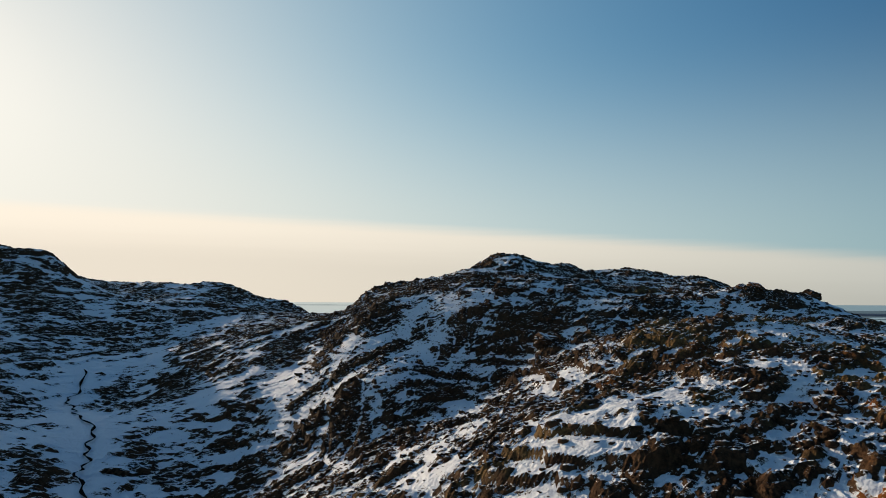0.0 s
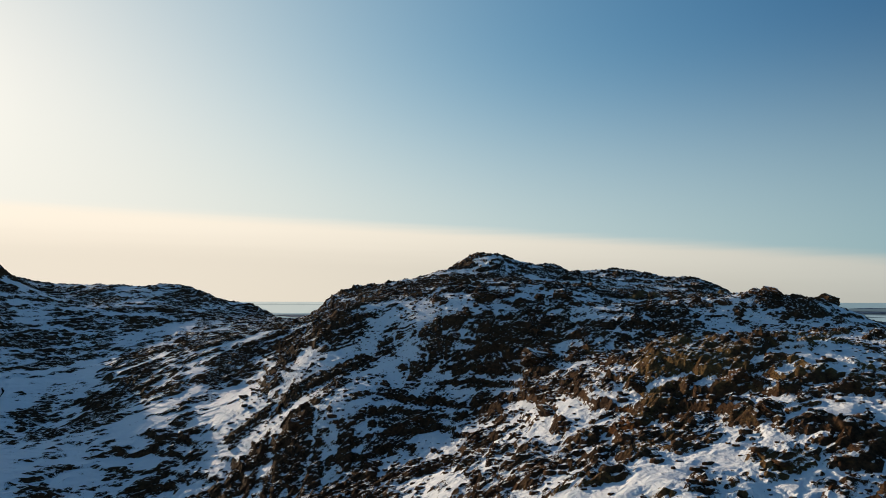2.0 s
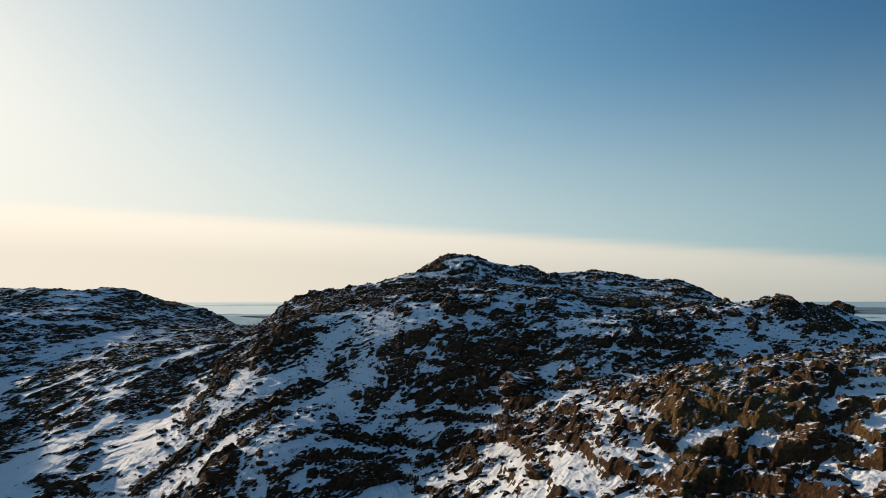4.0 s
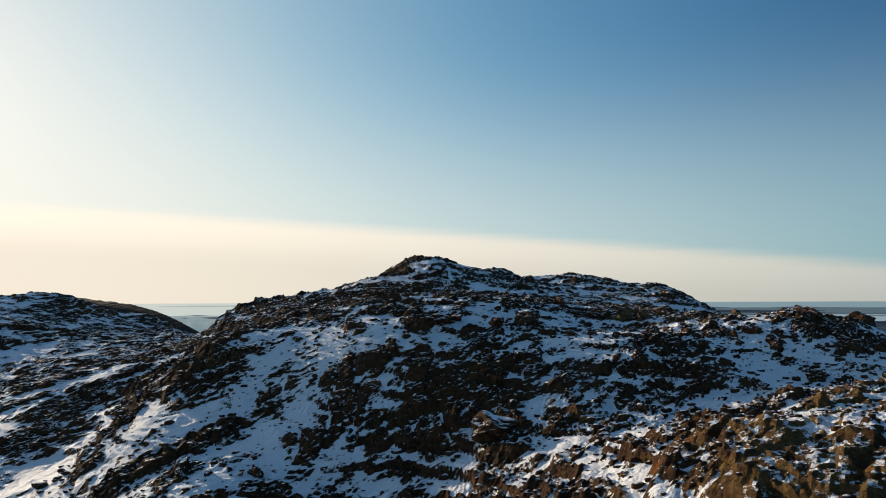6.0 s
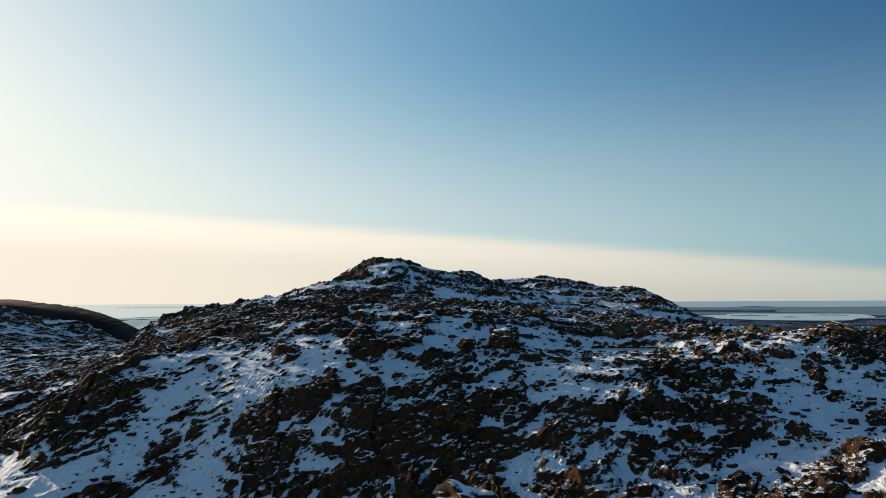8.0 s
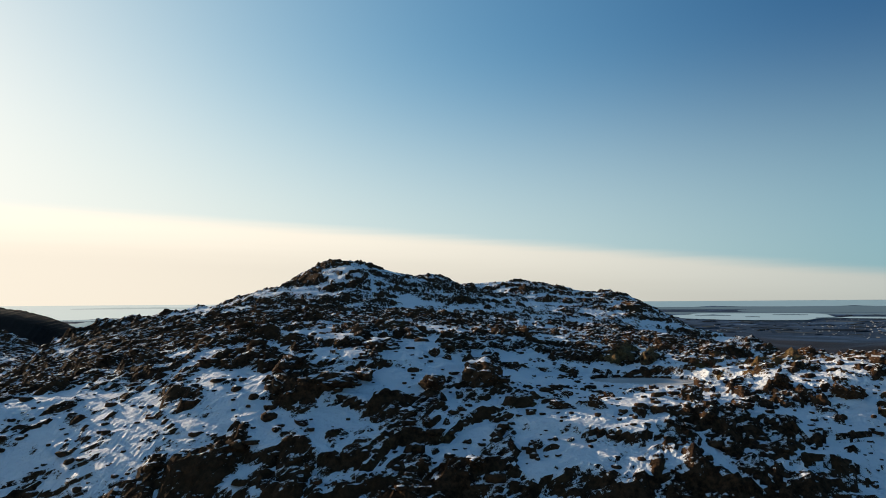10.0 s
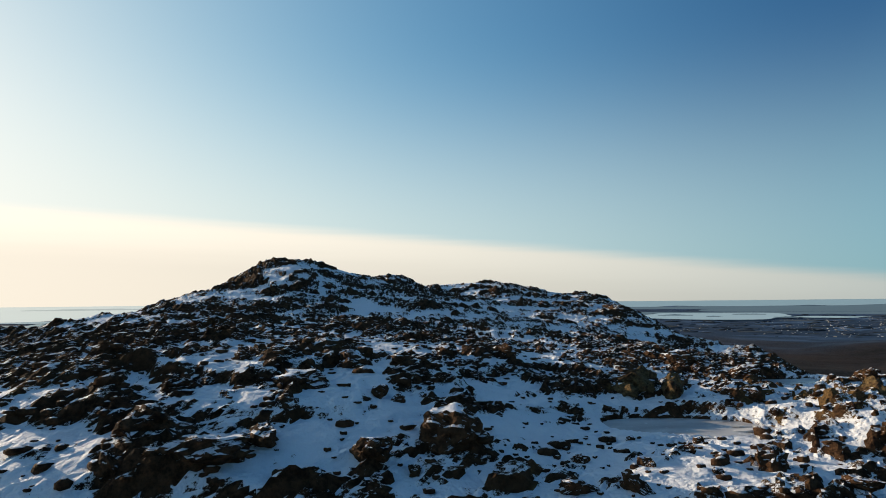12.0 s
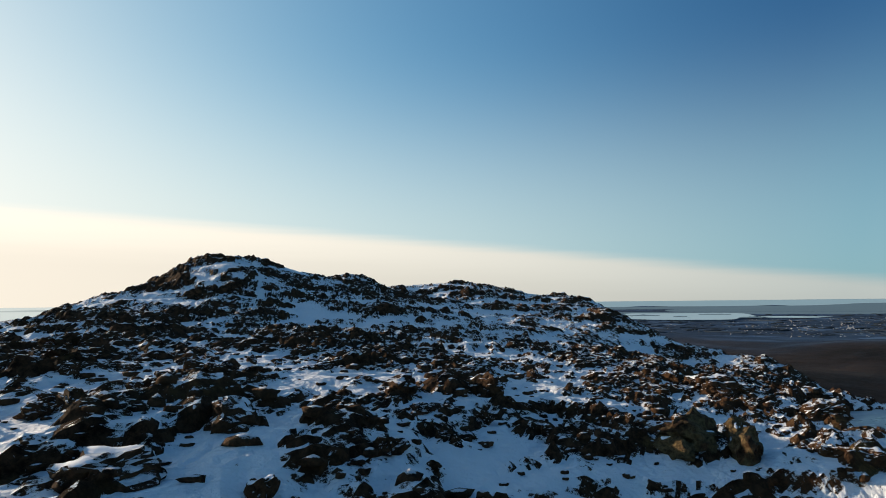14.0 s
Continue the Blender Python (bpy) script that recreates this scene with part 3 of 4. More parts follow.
def land(x, y):
    """Height of the ground, depth of the snow on it (below nothing: bare rock) and grass, at the places x, y."""
    low, far = lowland(x, y)
    rise = fells(x, y)
    body = low + rise
    craggy = smooth((rise - 14) / 14)
    wx = x + 1.0 * fbm(x, y, 4, 5, 11, 0.65)
    wy = y + 1.0 * fbm(x, y, 4, 5, 13, 0.65)
    step = 1.5
    gx, gy = fells(x + step, y) - fells(x - step, y), fells(x, y + step) - fells(x, y - step)
    steep = np.hypot(gx, gy) / (2 * step)
    wide = fbm(x, y, 16, 4, 21, 0.6)
    cover = np.zeros(x.shape)
    for cx, cy, a, b, turn, h in PATCHES:
        reach = 1.9 * a
        near = (np.abs(wx - cx) < reach) & (np.abs(wy - cy) < reach)
        c, s = math.cos(radians(turn)), math.sin(radians(turn))
        u, v = ((wx[near] - cx) * c + (wy[near] - cy) * s) / a, (-(wx[near] - cx) * s + (wy[near] - cy) * c) / b
        cover[near] += h * np.exp(-0.9 * (u * u + v * v) ** 1.5)
    cover = np.clip(0.58 * cover, -0.42, 0.6)
    warped = body + 2.2 * fbm(x, y, 9, 4, 23, 0.6)
    bold = smooth(0.55 + 0.9 * fbm(x, y, 13, 2, 25))
    ledge, face = terrace(warped, 1.9)
    shelf, lip = terrace(warped + 0.35 * fbm(x, y, 2.2, 3, 27, 0.6), 0.72)
    wx, wy = wx * 0.882 + wy * 0.471, -wx * 0.471 + wy * 0.882
    calm = 1 - 0.45 * smooth(np.abs(cover) / 0.5)
    rock = 0.32 * blocks(wx, wy, 4.4, 31, 2.3) + 0.26 * blocks(wx, wy, 1.9, 37, 2.2) + 0.13 * blocks(wx, wy, 0.85, 41, 1.8)
    shoulder = np.exp(-(((x - 27) / 26) ** 2 + ((y - 137) / 22) ** 2))
    rock = rock + BARENESS + 0.07 * smooth((y - 165) / 20) - 0.12 * shoulder - 0.09 * np.exp(-(((x - 25) / 12) ** 2 + ((y - 118) / 9) ** 2)) - 0.13 * np.exp(-(((x - 46) / 14) ** 2 + ((y - 121) / 16) ** 2)) + 0.24 * wide + 0.12 * (steep - 0.40) + calm * 0.55 * fbm(wx, wy * 1.5, 3.0, 6, 45, 0.70) - 0.85 * cover
    tor = smooth((body - 103) / 7)
    rock = rock + 0.36 * tor * blocks(wx, wy, 5.0, 47, 1.5)
    gully = fbm(x + 2.5 * fbm(x, y, 9, 2, 53), y * 0.16, 3.2, 2, 55)
    rock = rock - 0.55 * np.exp(-((gully / 0.10) ** 2)) * smooth((steep - 0.32) / 0.25)
    snow = 0.22 * fbm(x, y, 4, 5, 51, 0.58)
    depth = snow - rock - 0.16 * face * bold - 0.10 * lip
    z = np.where(depth > 0, snow, snow - 1.2 * depth) + 0.42 * ledge * bold + 0.22 * shelf
    for tarn in TARNS:
        q = tarn_distance(x, y, tarn)
        k = smooth((q - 0.95) / 0.55)
        body = body * k + (tarn[5] - 0.25) * (1 - k)
        body = np.where(q < 2.2, np.maximum(body, tarn[5] + 0.18 - 0.9 * smooth((1.12 - q) / 0.2) - 1.6 * smooth((q - 1.5) / 0.7)), body)
        z = z * smooth((q - 1.0) / 0.3) - 0.3 * (1 - smooth((q - 0.92) / 0.12))
    b = beck_distance(x, y)
    z = z * (0.3 + 0.7 * smooth((b - 1) / 4)) - 0.25 * (1 - smooth((b - 0.5) / 0.8))
    depth = depth + 0.5 * np.exp(-((b / 4) ** 2))
    heath = np.exp(-(((x - 40) / 45) ** 2 + ((y - 55) / 38) ** 2) / 2)
    heath = heath + 0.8 * np.exp(-(((x - 58) / 9) ** 2 + ((y - 138) / 9) ** 2) / 2)
    heath = heath + 0.4 * np.exp(-(((x - 36) / 9) ** 2 + ((y - 88) / 7) ** 2) / 2)
    grass = 0.10 + 0.45 * heath + 0.45 * fbm(x, y, 9, 3, 81) - 0.3 * steep
    return body + z * craggy, np.clip(depth, -0.32, 0.42), grass, rise, far


def spaced(fine0, fine1, step, lo, hi, near_lo, near_hi):
    """Grid lines: even between fine0 and fine1, wider out to near_lo and near_hi, then wider and wider to lo and hi."""
    mid = list(np.arange(fine0, fine1 + step / 2, step))
    for end, near, sign in ((hi, near_hi, 1), (lo, near_lo, -1)):
        p, s, side = mid[-1] if sign > 0 else mid[0], step, []
        while sign * (end - p) > 0:
            s = min(s * 1.02, 0.75) if sign * (near - p) > 0 else s * 1.15
            p += sign * s
            side.append(p)
        mid = mid + side if sign > 0 else side[::-1] + mid
    return np.array(mid)


def sheet(name, xs, ys, mats):
    X, Y = np.meshgrid(xs, ys)
    x, y = X.ravel(), Y.ravel()
    z, depth, grass, rise, far = land(x, y)
    nx, ny = len(xs), len(ys)
    me = bpy.data.meshes.new(name)
    me.vertices.add(nx * ny)
    me.vertices.foreach_set("co", np.stack([x, y, z], 1).astype(np.float32).ravel())
    a = (np.arange(ny - 1)[:, None] * nx + np.arange(nx - 1)[None, :]).ravel()
    quads = np.stack([a, a + 1, a + nx + 1, a + nx], 1)
    me.loops.add(quads.size)
    me.loops.foreach_set("vertex_index", quads.ravel().astype(np.int32))
    me.polygons.add(len(quads))
    me.polygons.foreach_set("loop_start", np.arange(0, quads.size, 4, dtype=np.int32))
    me.polygons.foreach_set("use_smooth", np.zeros(len(quads), dtype=bool))
    for m in mats:
        me.materials.append(m)
    pick = np.where(rise[a] + 3 * fbm(x[a], y[a], 14, 3, 91) > 13, 0, 1)
    pick = np.where(((y[a] > 520) | (x[a] > 250)) & (pick == 0), 1, pick)
    me.polygons.foreach_set("material_index", pick.astype(np.int32))
    me.polygons.foreach_set("use_smooth", pick > 0)
    for key, values in (("snow_depth", depth), ("grass", grass)):
        me.attributes.new(key, "FLOAT", "POINT").data.foreach_set("value", values.astype(np.float32))
    me.update(calc_edges=True)
    me.validate()
    return new(name, me)


FINE = 0.27
xs = spaced(-30.0, 76.0, FINE, -4850, 4850, -235, 150)
ys = spaced(42.0, 172.0, FINE, -4850, 4850, -8, 340)
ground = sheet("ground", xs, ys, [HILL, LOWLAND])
tagged(ground, "craggy dark rock fellside under patchy thin snow", "ground", kind="structure")


def level_at(x, y):
    """Ground height at one place."""
    return float(land(np.array([float(x)]), np.array([float(y)]))[0][0])


def part(name, bm, material, parent=None, label=""):
    me = bpy.data.meshes.new(name)
    bm.to_mesh(me)
    bm.free()
    me.materials.append(material)
    ob = new(name, me)
    if parent:
        ob.parent = parent
    if label:
        ob["label"] = label
    return ob


def mesh_of(name, verts, faces, material):
    me = bpy.data.meshes.new(name)
    me.from_pydata(verts, [], faces)
    me.materials.append(material)
    me.update()
    return new(name, me)


# ---- ice, beck ----
def tarn_ice(tarn):
    cx, cy, a, b, turn, z = tarn
    c, s = math.cos(radians(turn)), math.sin(radians(turn))
    rings, verts, faces = 8, [(cx, cy, z)], []
    n = 64
    for r in range(1, rings + 1):
        for i in range(n):
            w = 2 * math.pi * i / n
            u, v = a * 1.2 * r / rings * math.cos(w), b * 1.2 * r / rings * math.sin(w)
            verts.append((cx + u * c - v * s, cy + u * s + v * c, z))
    for i in range(n):
        faces.append((0, 1 + i, 1 + (i + 1) % n))
        for r in range(rings - 1):
            p, q = 1 + r * n, 1 + (r + 1) * n
            faces.append((p + i, q + i, q + (i + 1) % n, p + (i + 1) % n))
    return tagged(mesh_of("tarn", verts, faces, ICE), "frozen grey tarn ice dusted with thin snow", "water", kind="structure")


for tarn in TARNS:
    tarn_ice(tarn)

BECK_WATER = plain_mat("beck_water", (0.010, 0.009, 0.008), 1.0, 0.0, wave=3.0)


def beck_ribbon():
    pts = []
    for (ax, ay), (bx, by) in zip(BECK, BECK[1:]):
        for i in range(8):
            pts.append((ax + (bx - ax) * i / 8, ay + (by - ay) * i / 8))
    p = np.array(pts)
    q = p.copy()
    for _ in range(5):
        q[1:-1] = (q[:-2] + 2 * q[1:-1] + q[2:]) / 4
    q[:, 0] += 0.5 * np.sin(np.arange(len(q)) * 0.9) + 0.8 * np.sin(np.arange(len(q)) * 0.31)
    z = land(q[:, 0], q[:, 1])[0] + 0.38
    z = np.convolve(np.pad(z, 3, mode="edge"), np.ones(7) / 7, "valid")
    d = np.gradient(q, axis=0)
    d /= np.linalg.norm(d, axis=1)[:, None]
    verts, faces = [], []
    for i in range(len(q)):
        w = 0.20 + 0.13 * math.sin(i * 1.7)
        for s in (-1, 1):
            verts.append((q[i, 0] - s * w * d[i, 1], q[i, 1] + s * w * d[i, 0], z[i]))
        if i:
            faces.append((2 * i - 2, 2 * i - 1, 2 * i + 1, 2 * i))
    return tagged(mesh_of("beck", verts, faces, BECK_WATER), "narrow dark beck winding down a snowy side valley", "water", kind="structure")


beck_ribbon()


# ---- the distance: sea, headlands, estuary, town ----
def plain_level(d):
    t = min(max((min(d, 4800) - 900) / 5600, 0), 1)
    return 40 + 75 * t * t * (3 - 2 * t)


def spot(az, d):
    """A place d metres off from the middle of the fells, az degrees clockwise from north."""
    return 20 + d * math.sin(radians(az)), 120 + d * math.cos(radians(az))


# far backdrop materials: the haze of distance is painted in as emission
SEA = plain_mat("sea_haze_glow", (0.08, 0.15, 0.18), 0.6, 0.2, (0.150, 0.205, 0.225))
# nearly matt water; the reflected sky is painted as emission
BRIGHT = plain_mat("estuary_sky_glow", (0.06, 0.09, 0.10), 0.8, 0.05, (0.21, 0.29, 0.33))
PALE_SEA = plain_mat("pale_sea_haze_glow", (0.06, 0.09, 0.10), 0.8, 0.05, (0.48, 0.53, 0.51))
PALE_LAND = plain_mat("shore_haze_glow", (0.03, 0.04, 0.05), 0.9, 0.05, (0.34, 0.40, 0.40))
HEADLAND = plain_mat("headland_haze_glow", (0.02, 0.03, 0.035), 0.9, 0.05, (0.072, 0.112, 0.142))
HAZY = plain_mat("hill_haze_glow", (0.02, 0.03, 0.035), 0.9, 0.05, (0.19, 0.27, 0.30))


def sea_sheet():
    verts, faces, n, m = [], [], 90, 14
    for i in range(n + 1):
        az = -75 + 180 * i / n
        t = min(max((az + 4) / 26, 0), 1)
        inner = 2450 + 1000 * t * t * (3 - 2 * t) + 90 * math.sin(az * 0.7) + 60 * math.sin(az * 1.9)
        for j in range(m + 1):
            d = inner + (4970 - inner) * j / m
            x, y = spot(az, d)
            verts.append((x, y, plain_level(d) + 1.2))
            if i and j:
                a = (i - 1) * (m + 1) + j
                faces.append((a - 1, a, a + m + 1, a + m))
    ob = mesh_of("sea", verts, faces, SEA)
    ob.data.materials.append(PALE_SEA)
    # left of x = 150 the sea takes the paler painted haze
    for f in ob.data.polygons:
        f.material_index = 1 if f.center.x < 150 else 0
    return tagged(ob, "calm pale blue sea under haze out to the horizon", "water", kind="structure")


def long_hill(name, az0, az1, d, width, height, material, label, seed, base=0.0):
    """A low ridge seen end to end between two bearings."""
    n, m, verts, faces = 60, 8, [], []
    for i in range(n + 1):
        f = i / n
        az = az0 + (az1 - az0) * f
        rise = height * math.sin(math.pi * f) ** 1.2 * (0.72 + 0.4 * noise.fractal((f * 5, seed, 0), 1.0, 2.0, 4))
        for j in range(m + 1):
            g = j / m * 2 - 1
            dd = d + g * width / 2
            x, y = spot(az, dd)
            verts.append((x, y, plain_level(dd) - 1 + base + rise * (1 - g * g)))
            if i and j:
                a = (i - 1) * (m + 1) + j
                faces.append((a - 1, a, a + m + 1, a + m))
    return tagged(mesh_of(name, verts, faces, material), label, "hill", kind="structure")


def lagoon(az, d, half_az, depth, label, seed):
    verts, faces, n = [], [], 48
    x, y = spot(az, d)
    verts.append((x, y, plain_level(d) + 2.6))
    for i in range(n):
        w = 2 * math.pi * i / n
        k = 1 + 0.35 * noise.noise((math.cos(w) * 1.7, math.sin(w) * 1.7, seed))
        dd = d + depth * k * math.sin(w)
        x, y = spot(az + half_az * k * math.cos(w), dd)
        verts.append((x, y, plain_level(dd) + 2.6))
        faces.append((0, 1 + i, 1 + (i + 1) % n))
    return tagged(mesh_of("estuary", verts, faces, BRIGHT), label, "water", kind="structure")


sea_sheet()
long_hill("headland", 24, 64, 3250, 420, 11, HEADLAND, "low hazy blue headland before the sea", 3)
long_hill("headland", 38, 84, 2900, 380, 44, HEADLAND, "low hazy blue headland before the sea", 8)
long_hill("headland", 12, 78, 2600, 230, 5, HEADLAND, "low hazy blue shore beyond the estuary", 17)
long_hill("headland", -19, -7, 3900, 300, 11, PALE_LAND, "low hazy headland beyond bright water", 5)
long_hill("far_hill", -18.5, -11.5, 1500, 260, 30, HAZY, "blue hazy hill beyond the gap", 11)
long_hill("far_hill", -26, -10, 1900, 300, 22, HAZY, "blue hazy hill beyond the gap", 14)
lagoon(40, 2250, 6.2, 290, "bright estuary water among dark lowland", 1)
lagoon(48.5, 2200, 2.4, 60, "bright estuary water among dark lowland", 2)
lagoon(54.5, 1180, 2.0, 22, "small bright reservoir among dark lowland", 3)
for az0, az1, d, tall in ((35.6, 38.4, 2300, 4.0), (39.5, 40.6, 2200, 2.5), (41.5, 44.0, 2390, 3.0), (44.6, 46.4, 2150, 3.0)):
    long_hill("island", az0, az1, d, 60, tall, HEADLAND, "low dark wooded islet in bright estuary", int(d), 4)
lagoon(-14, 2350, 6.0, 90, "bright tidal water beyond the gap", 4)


def town():
    rng = random.Random(4)
    verts, faces = [], []
    for _ in range(900):
        az, d = rng.gauss(52, 7), rng.uniform(1150, 2250)
        x, y = spot(az, d)
        if not 36 < az < 70:
            continue
        z = float(lowland(np.array([x]), np.array([y]))[0][0]) - 0.5
        w, l, h = rng.uniform(0.9, 1.8), rng.uniform(1.2, 4.0), rng.uniform(0.7, 1.3)
        c, s = math.cos(az), math.sin(az)
        o = len(verts)
        for px, py, pz in ((-l, -w, 0), (l, -w, 0), (l, w, 0), (-l, w, 0), (-l, -w, h), (l, -w, h), (l, w, h), (-l, w, h), (-l, 0, h + w * 0.6), (l, 0, h + w * 0.6)):
            verts.append((x + (px * c - py * s) / 2, y + (px * s + py * c) / 2, z + pz))
        for f in ((0, 1, 5, 4), (1, 2, 6, 5), (2, 3, 7, 6), (3, 0, 4, 7), (4, 5, 9, 8), (6, 7, 8, 9), (5, 6, 9), (7, 4, 8)):
            faces.append(tuple(o + v for v in f))
    k = Nodes("render_and_slate")
    c = k.mix(k.geo.outputs["Random Per Island"], (0.06, 0.07, 0.08), (0.42, 0.43, 0.44))
    return tagged(mesh_of("far_town", verts, faces, k.done(c, 0.8)), "pale scattered houses of a distant town", "buildings", kind="stuff")


town()


def copses(number, seed):
    """Low dark woods and hedges over the plain, one mesh."""
    rng = np.random.default_rng(seed)
    n = 10
    az, d = np.radians(rng.uniform(20, 80, number)), rng.uniform(620, 2500, number) ** 1.0
    x, y = 20 + d * np.sin(az), 120 + d * np.cos(az)
    z = lowland(x, y)[0]
    long, wide, tall = rng.exponential(14, number) + 4, rng.uniform(2, 8, number), rng.uniform(0.8, 2.6, number)
    turn = rng.normal(0, 0.5, number) - az
    verts, faces = [], []
    for i in range(number):
        o, c, s = len(verts), math.cos(turn[i]), math.sin(turn[i])
        for ring, lift in ((1.0, -0.5), (0.8, 0.7), (0.35, 1.0)):
            for j in range(n):
                w = 2 * math.pi * j / n
                u, v = long[i] * ring * math.cos(w) * rng.uniform(0.8, 1.15), wide[i] * ring * math.sin(w)
                verts.append((x[i] + u * c - v * s, y[i] + u * s + v * c, z[i] + tall[i] * lift * rng.uniform(0.75, 1.2)))
        for r in (0, n):
            faces += [(o + r + j, o + r + (j + 1) % n, o + r + n + (j + 1) % n, o + r + n + j) for j in range(n)]
        faces.append(tuple(range(o + 2 * n, o + 3 * n)))
    k = Nodes("winter_woods")
    c = k.mix(k.geo.outputs["Random Per Island"], (0.012, 0.017, 0.022), (0.045, 0.062, 0.085))
    return tagged(mesh_of("far_woods", verts, faces, k.done(c, 0.95, 0.05)), "dark bare woods and hedges over the plain", "woods", kind="stuff")


copses(1500, 6)


# ---- boulders ----
def boulder_meshes(seed, detail=4):
    """A cracked, faceted stone and the snow that lies on its upper faces."""
    rng = random.Random(seed)
    bm = bmesh.new()
    bmesh.ops.create_icosphere(bm, subdivisions=detail, radius=1.0)
    cuts = []
    for _ in range(15):
        v = Vector((rng.gauss(0, 1), rng.gauss(0, 1), rng.gauss(0.15, 0.8))).normalized()
        cuts.append((v, rng.uniform(0.50, 0.82)))
    off = Vector((seed * 3.1, seed * 1.7, 0))
    for v in bm.verts:
        p = v.co.copy()
        for n, d in cuts:
            over = p.dot(n) - d
            if over > 0:
                p -= n * over
        crack = abs(noise.noise(p * 2.3 + off))
        p += p.normalized() * (0.22 * noise.fractal(p * 2.1 + off, 0.9, 2.0, 6) - 0.10 * max(0, 0.12 - crack) / 0.12)
        v.co = p
    bm.normal_update()
    top = bm.copy()
    stone = bpy.data.meshes.new("stone")
    bm.to_mesh(stone)
    bm.free()
    stone.materials.append(BOULDER)
    bare = [f for f in top.faces if f.normal.z < 0.74 + 0.5 * noise.fractal(f.calc_center_median() * 3.4 + off, 1.0, 2.0, 3)]
    bmesh.ops.delete(top, geom=bare, context="FACES")
    islands, seen = [], set()
    for f in top.faces:
        if f not in seen:
            seen.add(f)
            heap, isle = [f], []
            while heap:
                g = heap.pop()
                isle.append(g)
                for e in g.edges:
                    for n in e.link_faces:
                        if n not in seen:
                            seen.add(n)
                            heap.append(n)
            islands.append(isle)
    islands.sort(key=len)
    bmesh.ops.delete(top, geom=[f for isle in islands[:-1] for f in isle], context="FACES")
    rim = {v for e in top.edges if e.is_boundary for v in e.verts}
    for v in top.verts:
        v.co += Vector((0, 0, -0.02 if v in rim else 0.035))
    cap = bpy.data.meshes.new("snow_cap")
    top.to_mesh(cap)
    top.free()
    cap.materials.append(SNOW)
    for f in cap.polygons:
        f.use_smooth = True
    return stone, cap


def make_snow():
    k = Nodes("lying_snow")
    k.bump(k.noise(2.4, 5, 0.6), 0.1, 0.7)
    return k.done(k.mix(k.noise(0.5, 3), (0.74, 0.76, 0.80), (0.84, 0.85, 0.87)), 0.75, 0.25)


SNOW = make_snow()
ROCKS = [boulder_meshes(s) for s in range(12)]


def make_mossy():
    k = Nodes("mossy_rock")
    rock, grain = rock_colour(k)
    moss = k.mix(k.range(k.noise(4.0, 6, 0.7, shift=31), 0.35, 0.65), (0.075, 0.050, 0.027), (0.19, 0.130, 0.060))
    c = k.mix(k.range(k.noise(0.9, 6, 0.7, shift=37), 0.38, 0.55), rock, moss)
    k.bump(grain, 0.3, 1.0)
    return k.done(c, 0.92, 0.08)


MOSSY = make_mossy()


def boulder(x, y, size, flat, turn, kind, label, group, sink=0.5, coat=None):
    rng = random.Random(int(x * 37 + y * 101))
    ob = new("boulder")
    ob.matrix_world = pose(x, y, level_at(x, y) + size * flat * (1 - 2 * sink) * 0.5, rng.uniform(-22, 22), rng.uniform(-22, 22), turn) @ Matrix.Diagonal((size * rng.uniform(0.9, 1.6), size * rng.uniform(0.75, 1.05), size * flat, 1))
    stone, cap = ROCKS[kind % len(ROCKS)]
    body = new("stone", stone)
    body.parent = ob
    if coat:
        body.material_slots[0].link = "OBJECT"
        body.material_slots[0].material = coat
    snow = new("snow_cap", cap)
    snow.parent = ob
    snow["label"] = "thin crust of white snow"
    return tagged(ob, label, "boulder", group)


# the great ones: x, y, half size, flatness
GREAT = [
    (46.4, 143.6, 1.7, 0.8), (47.9, 141.9, 1.5, 0.85), (44.4, 143.0, 1.2, 0.6), (45.6, 142.4, 0.9, 0.7), (49.2, 143.8, 1.3, 0.6),
    (31.9, 52.0, 1.7, 0.75), (33.8, 53.2, 1.2, 0.7), (27.0, 63.4, 1.3, 0.7), (21.7, 63.9, 1.4, 0.7),
    (61.0, 128.0, 2.2, 0.6), (63.5, 127.0, 1.8, 0.7), (82.5, 140.0, 2.6, 0.6), (58.0, 133.8, 1.5, 0.7),
    (32.2, 150.1, 1.6, 0.6), (37.3, 150.4, 1.6, 0.7), (18.0, 109.4, 2.6, 0.6), (40.2, 159.0, 1.7, 0.7),
    (19.9, 139.1, 1.8, 0.6), (23.8, 143.0, 1.7, 0.7),
    (12.6, 134.2, 2.3, 0.6), (15.2, 131.4, 2.1, 0.6), (17.6, 133.2, 1.5, 0.6), (26.8, 131.6, 1.9, 0.75),
]
for i, (x, y, s, f) in enumerate(GREAT):
    boulder(x, y, s, f, i * 47 % 180, i, "large weathered boulder with yellow-brown moss on snowy ground" if 43 < x < 60 else "large dark weathered boulder standing on snowy ground", "great boulders", coat=MOSSY if 43 < x < 60 else None)

rng = random.Random(12)
count = 0
while count < 290:
    x, y = (rng.uniform(-29, 75), rng.uniform(43, 171)) if count < 200 else (rng.uniform(6, 60), rng.uniform(120, 168))
    if min(math.hypot(x - g[0], y - g[1]) for g in GREAT) < 3 or any(tarn_distance(np.array([x]), np.array([y]), t)[0] < 1.25 for t in TARNS):
        continue
    s = min(1.5, 0.32 + rng.expovariate(3.2))
    boulder(x, y, s, rng.uniform(0.55, 0.95), rng.uniform(0, 360), rng.randrange(12), "dark brown boulder half buried in thin snow" if s < 0.9 else "broad dark boulder dusted with snow", "scattered boulders", 0.42)
    count += 1


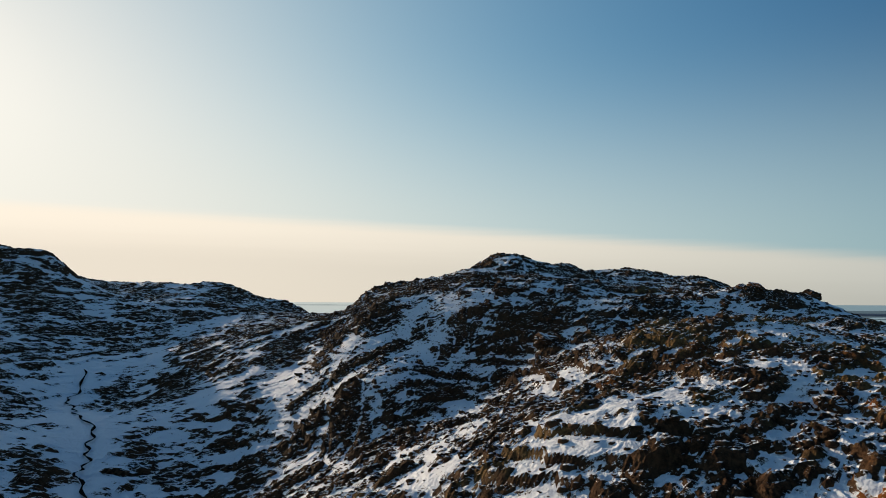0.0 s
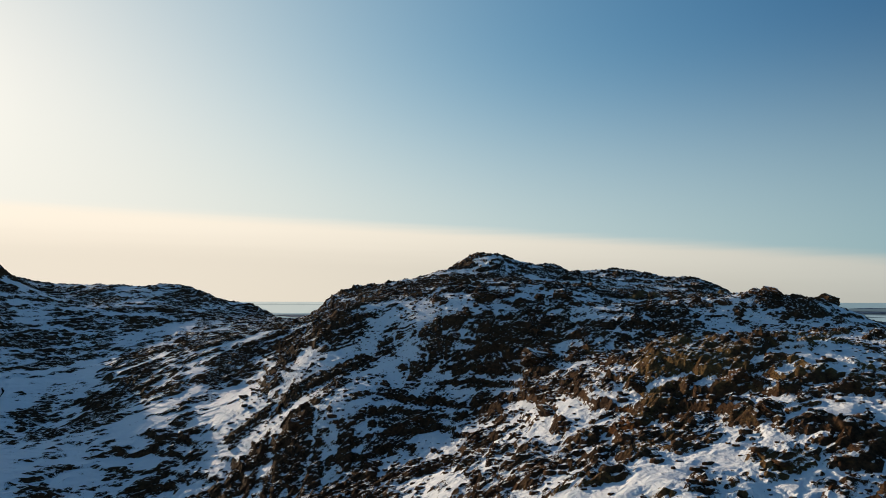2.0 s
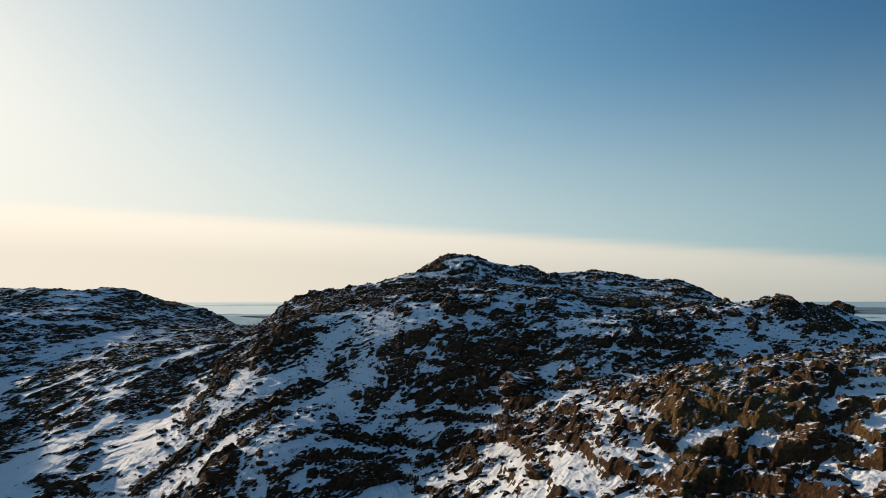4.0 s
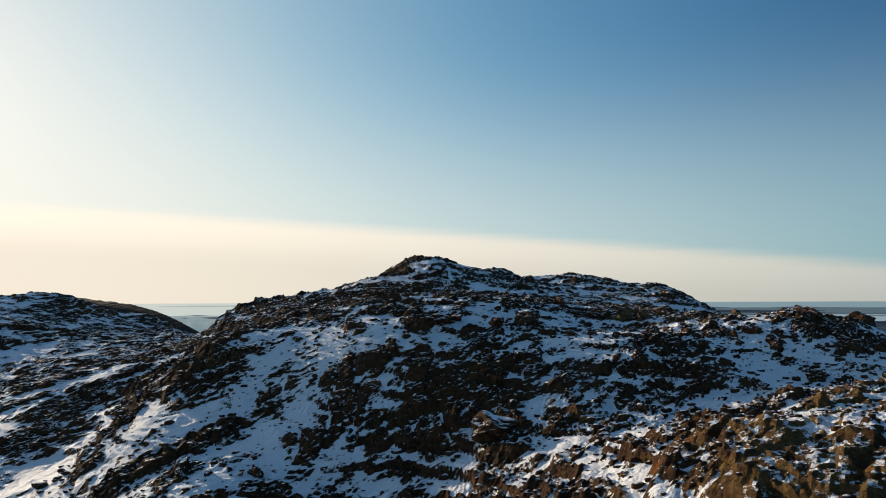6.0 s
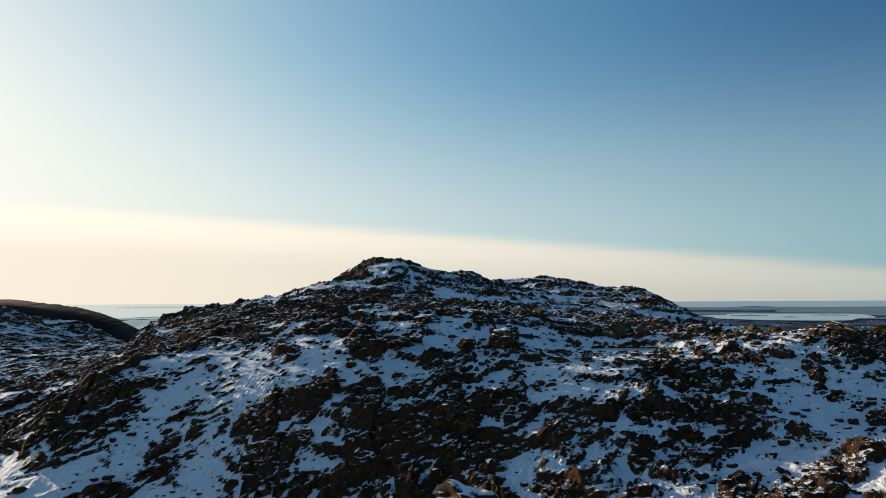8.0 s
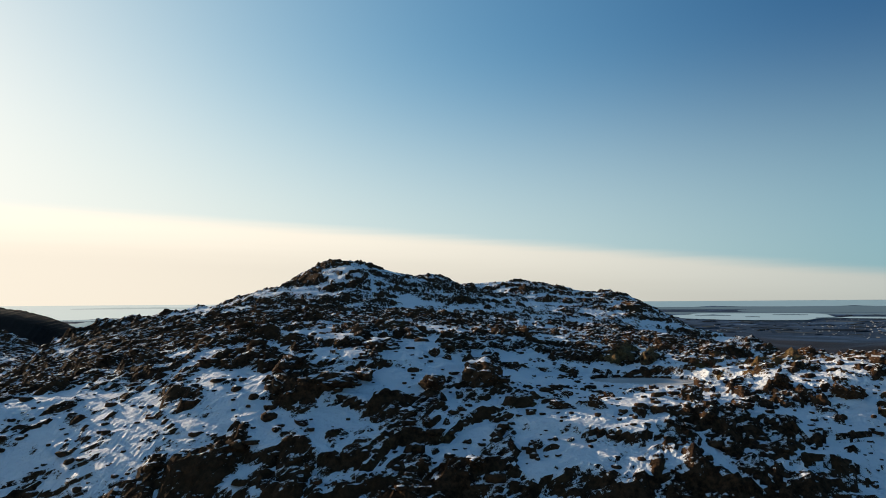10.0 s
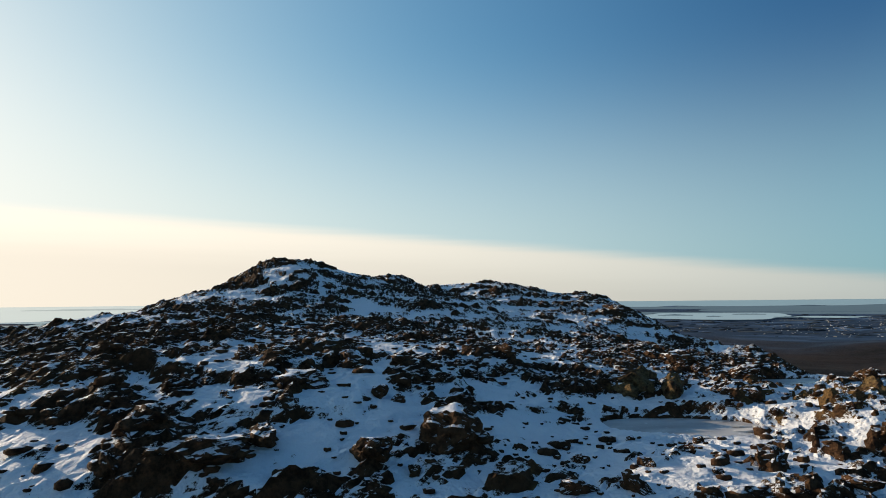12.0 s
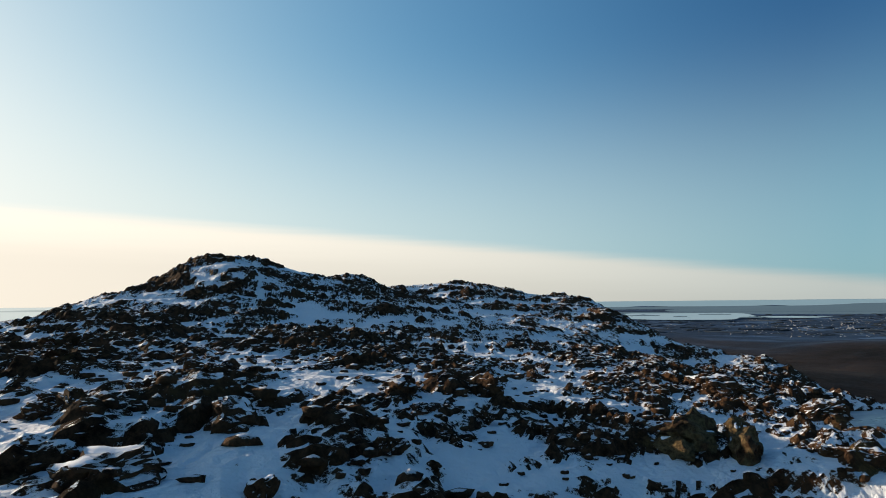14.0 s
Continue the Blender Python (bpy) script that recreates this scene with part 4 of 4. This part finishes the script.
def loose_stones(number, seed):
    """Small stones strewn over the fellside, one mesh."""
    rng = np.random.default_rng(seed)
    bm = bmesh.new()
    bmesh.ops.create_icosphere(bm, subdivisions=1, radius=1.0)
    base = np.array([v.co[:] for v in bm.verts])
    tri = np.array([[v.index for v in f.verts] for f in bm.faces])
    bm.free()
    x, y = rng.uniform(-29, 75, number), rng.uniform(43, 171, number)
    z = land(x, y)[0]
    size = np.minimum(0.09 + rng.exponential(0.10, number), 0.5)
    V = base[None] * (1 + rng.uniform(-0.28, 0.28, (number, len(base), 1)))
    V = V * (size[:, None] * np.stack([rng.uniform(0.9, 1.7, number), rng.uniform(0.7, 1.1, number), rng.uniform(0.45, 0.9, number)], 1))[:, None, :]
    V = V + np.stack([x, y, z + size * 0.15], 1)[:, None, :]
    F = tri[None] + (np.arange(number) * len(base))[:, None, None]
    me = bpy.data.meshes.new("loose_stones")
    me.vertices.add(V.size // 3)
    me.vertices.foreach_set("co", V.astype(np.float32).ravel())
    me.loops.add(F.size)
    me.loops.foreach_set("vertex_index", F.ravel().astype(np.int32))
    me.polygons.add(F.size // 3)
    me.polygons.foreach_set("loop_start", np.arange(0, F.size, 3, dtype=np.int32))
    me.materials.append(BOULDER)
    me.update(calc_edges=True)
    return tagged(new("loose_stones", me), "small dark stones strewn through the snow", "stones", kind="stuff")


loose_stones(6500, 3)


def ice_plate(x, y, size, seed):
    """A broken, tilted plate of lake ice."""
    rng = random.Random(seed)
    n, bm = 7, bmesh.new()
    ring = [(math.cos(2 * math.pi * i / n) * size * rng.uniform(0.6, 1.1), math.sin(2 * math.pi * i / n) * size * rng.uniform(0.4, 0.7)) for i in range(n)]
    low = [bm.verts.new((u, v, 0)) for u, v in ring]
    top = [bm.verts.new((u * 0.97, v * 0.97, 0.09)) for u, v in ring]
    bm.faces.new(low[::-1])
    bm.faces.new(top)
    for i in range(n):
        bm.faces.new((low[i], low[(i + 1) % n], top[(i + 1) % n], top[i]))
    ob = part("ice_plate", bm, ICE)
    ob.matrix_world = pose(x, y, 101.2, rng.uniform(2, 7), rng.uniform(-6, 6), rng.uniform(0, 180))
    return tagged(ob, "broken pale plate of ice tilted on frozen tarn", "ice", "ice plates")


for i, (x, y) in enumerate(((47.6, 134.6), (48.6, 134.0), (46.9, 133.6), (48.2, 133.0), (49.2, 133.2))):
    ice_plate(x, y, 0.7 + 0.2 * (i % 3), i)
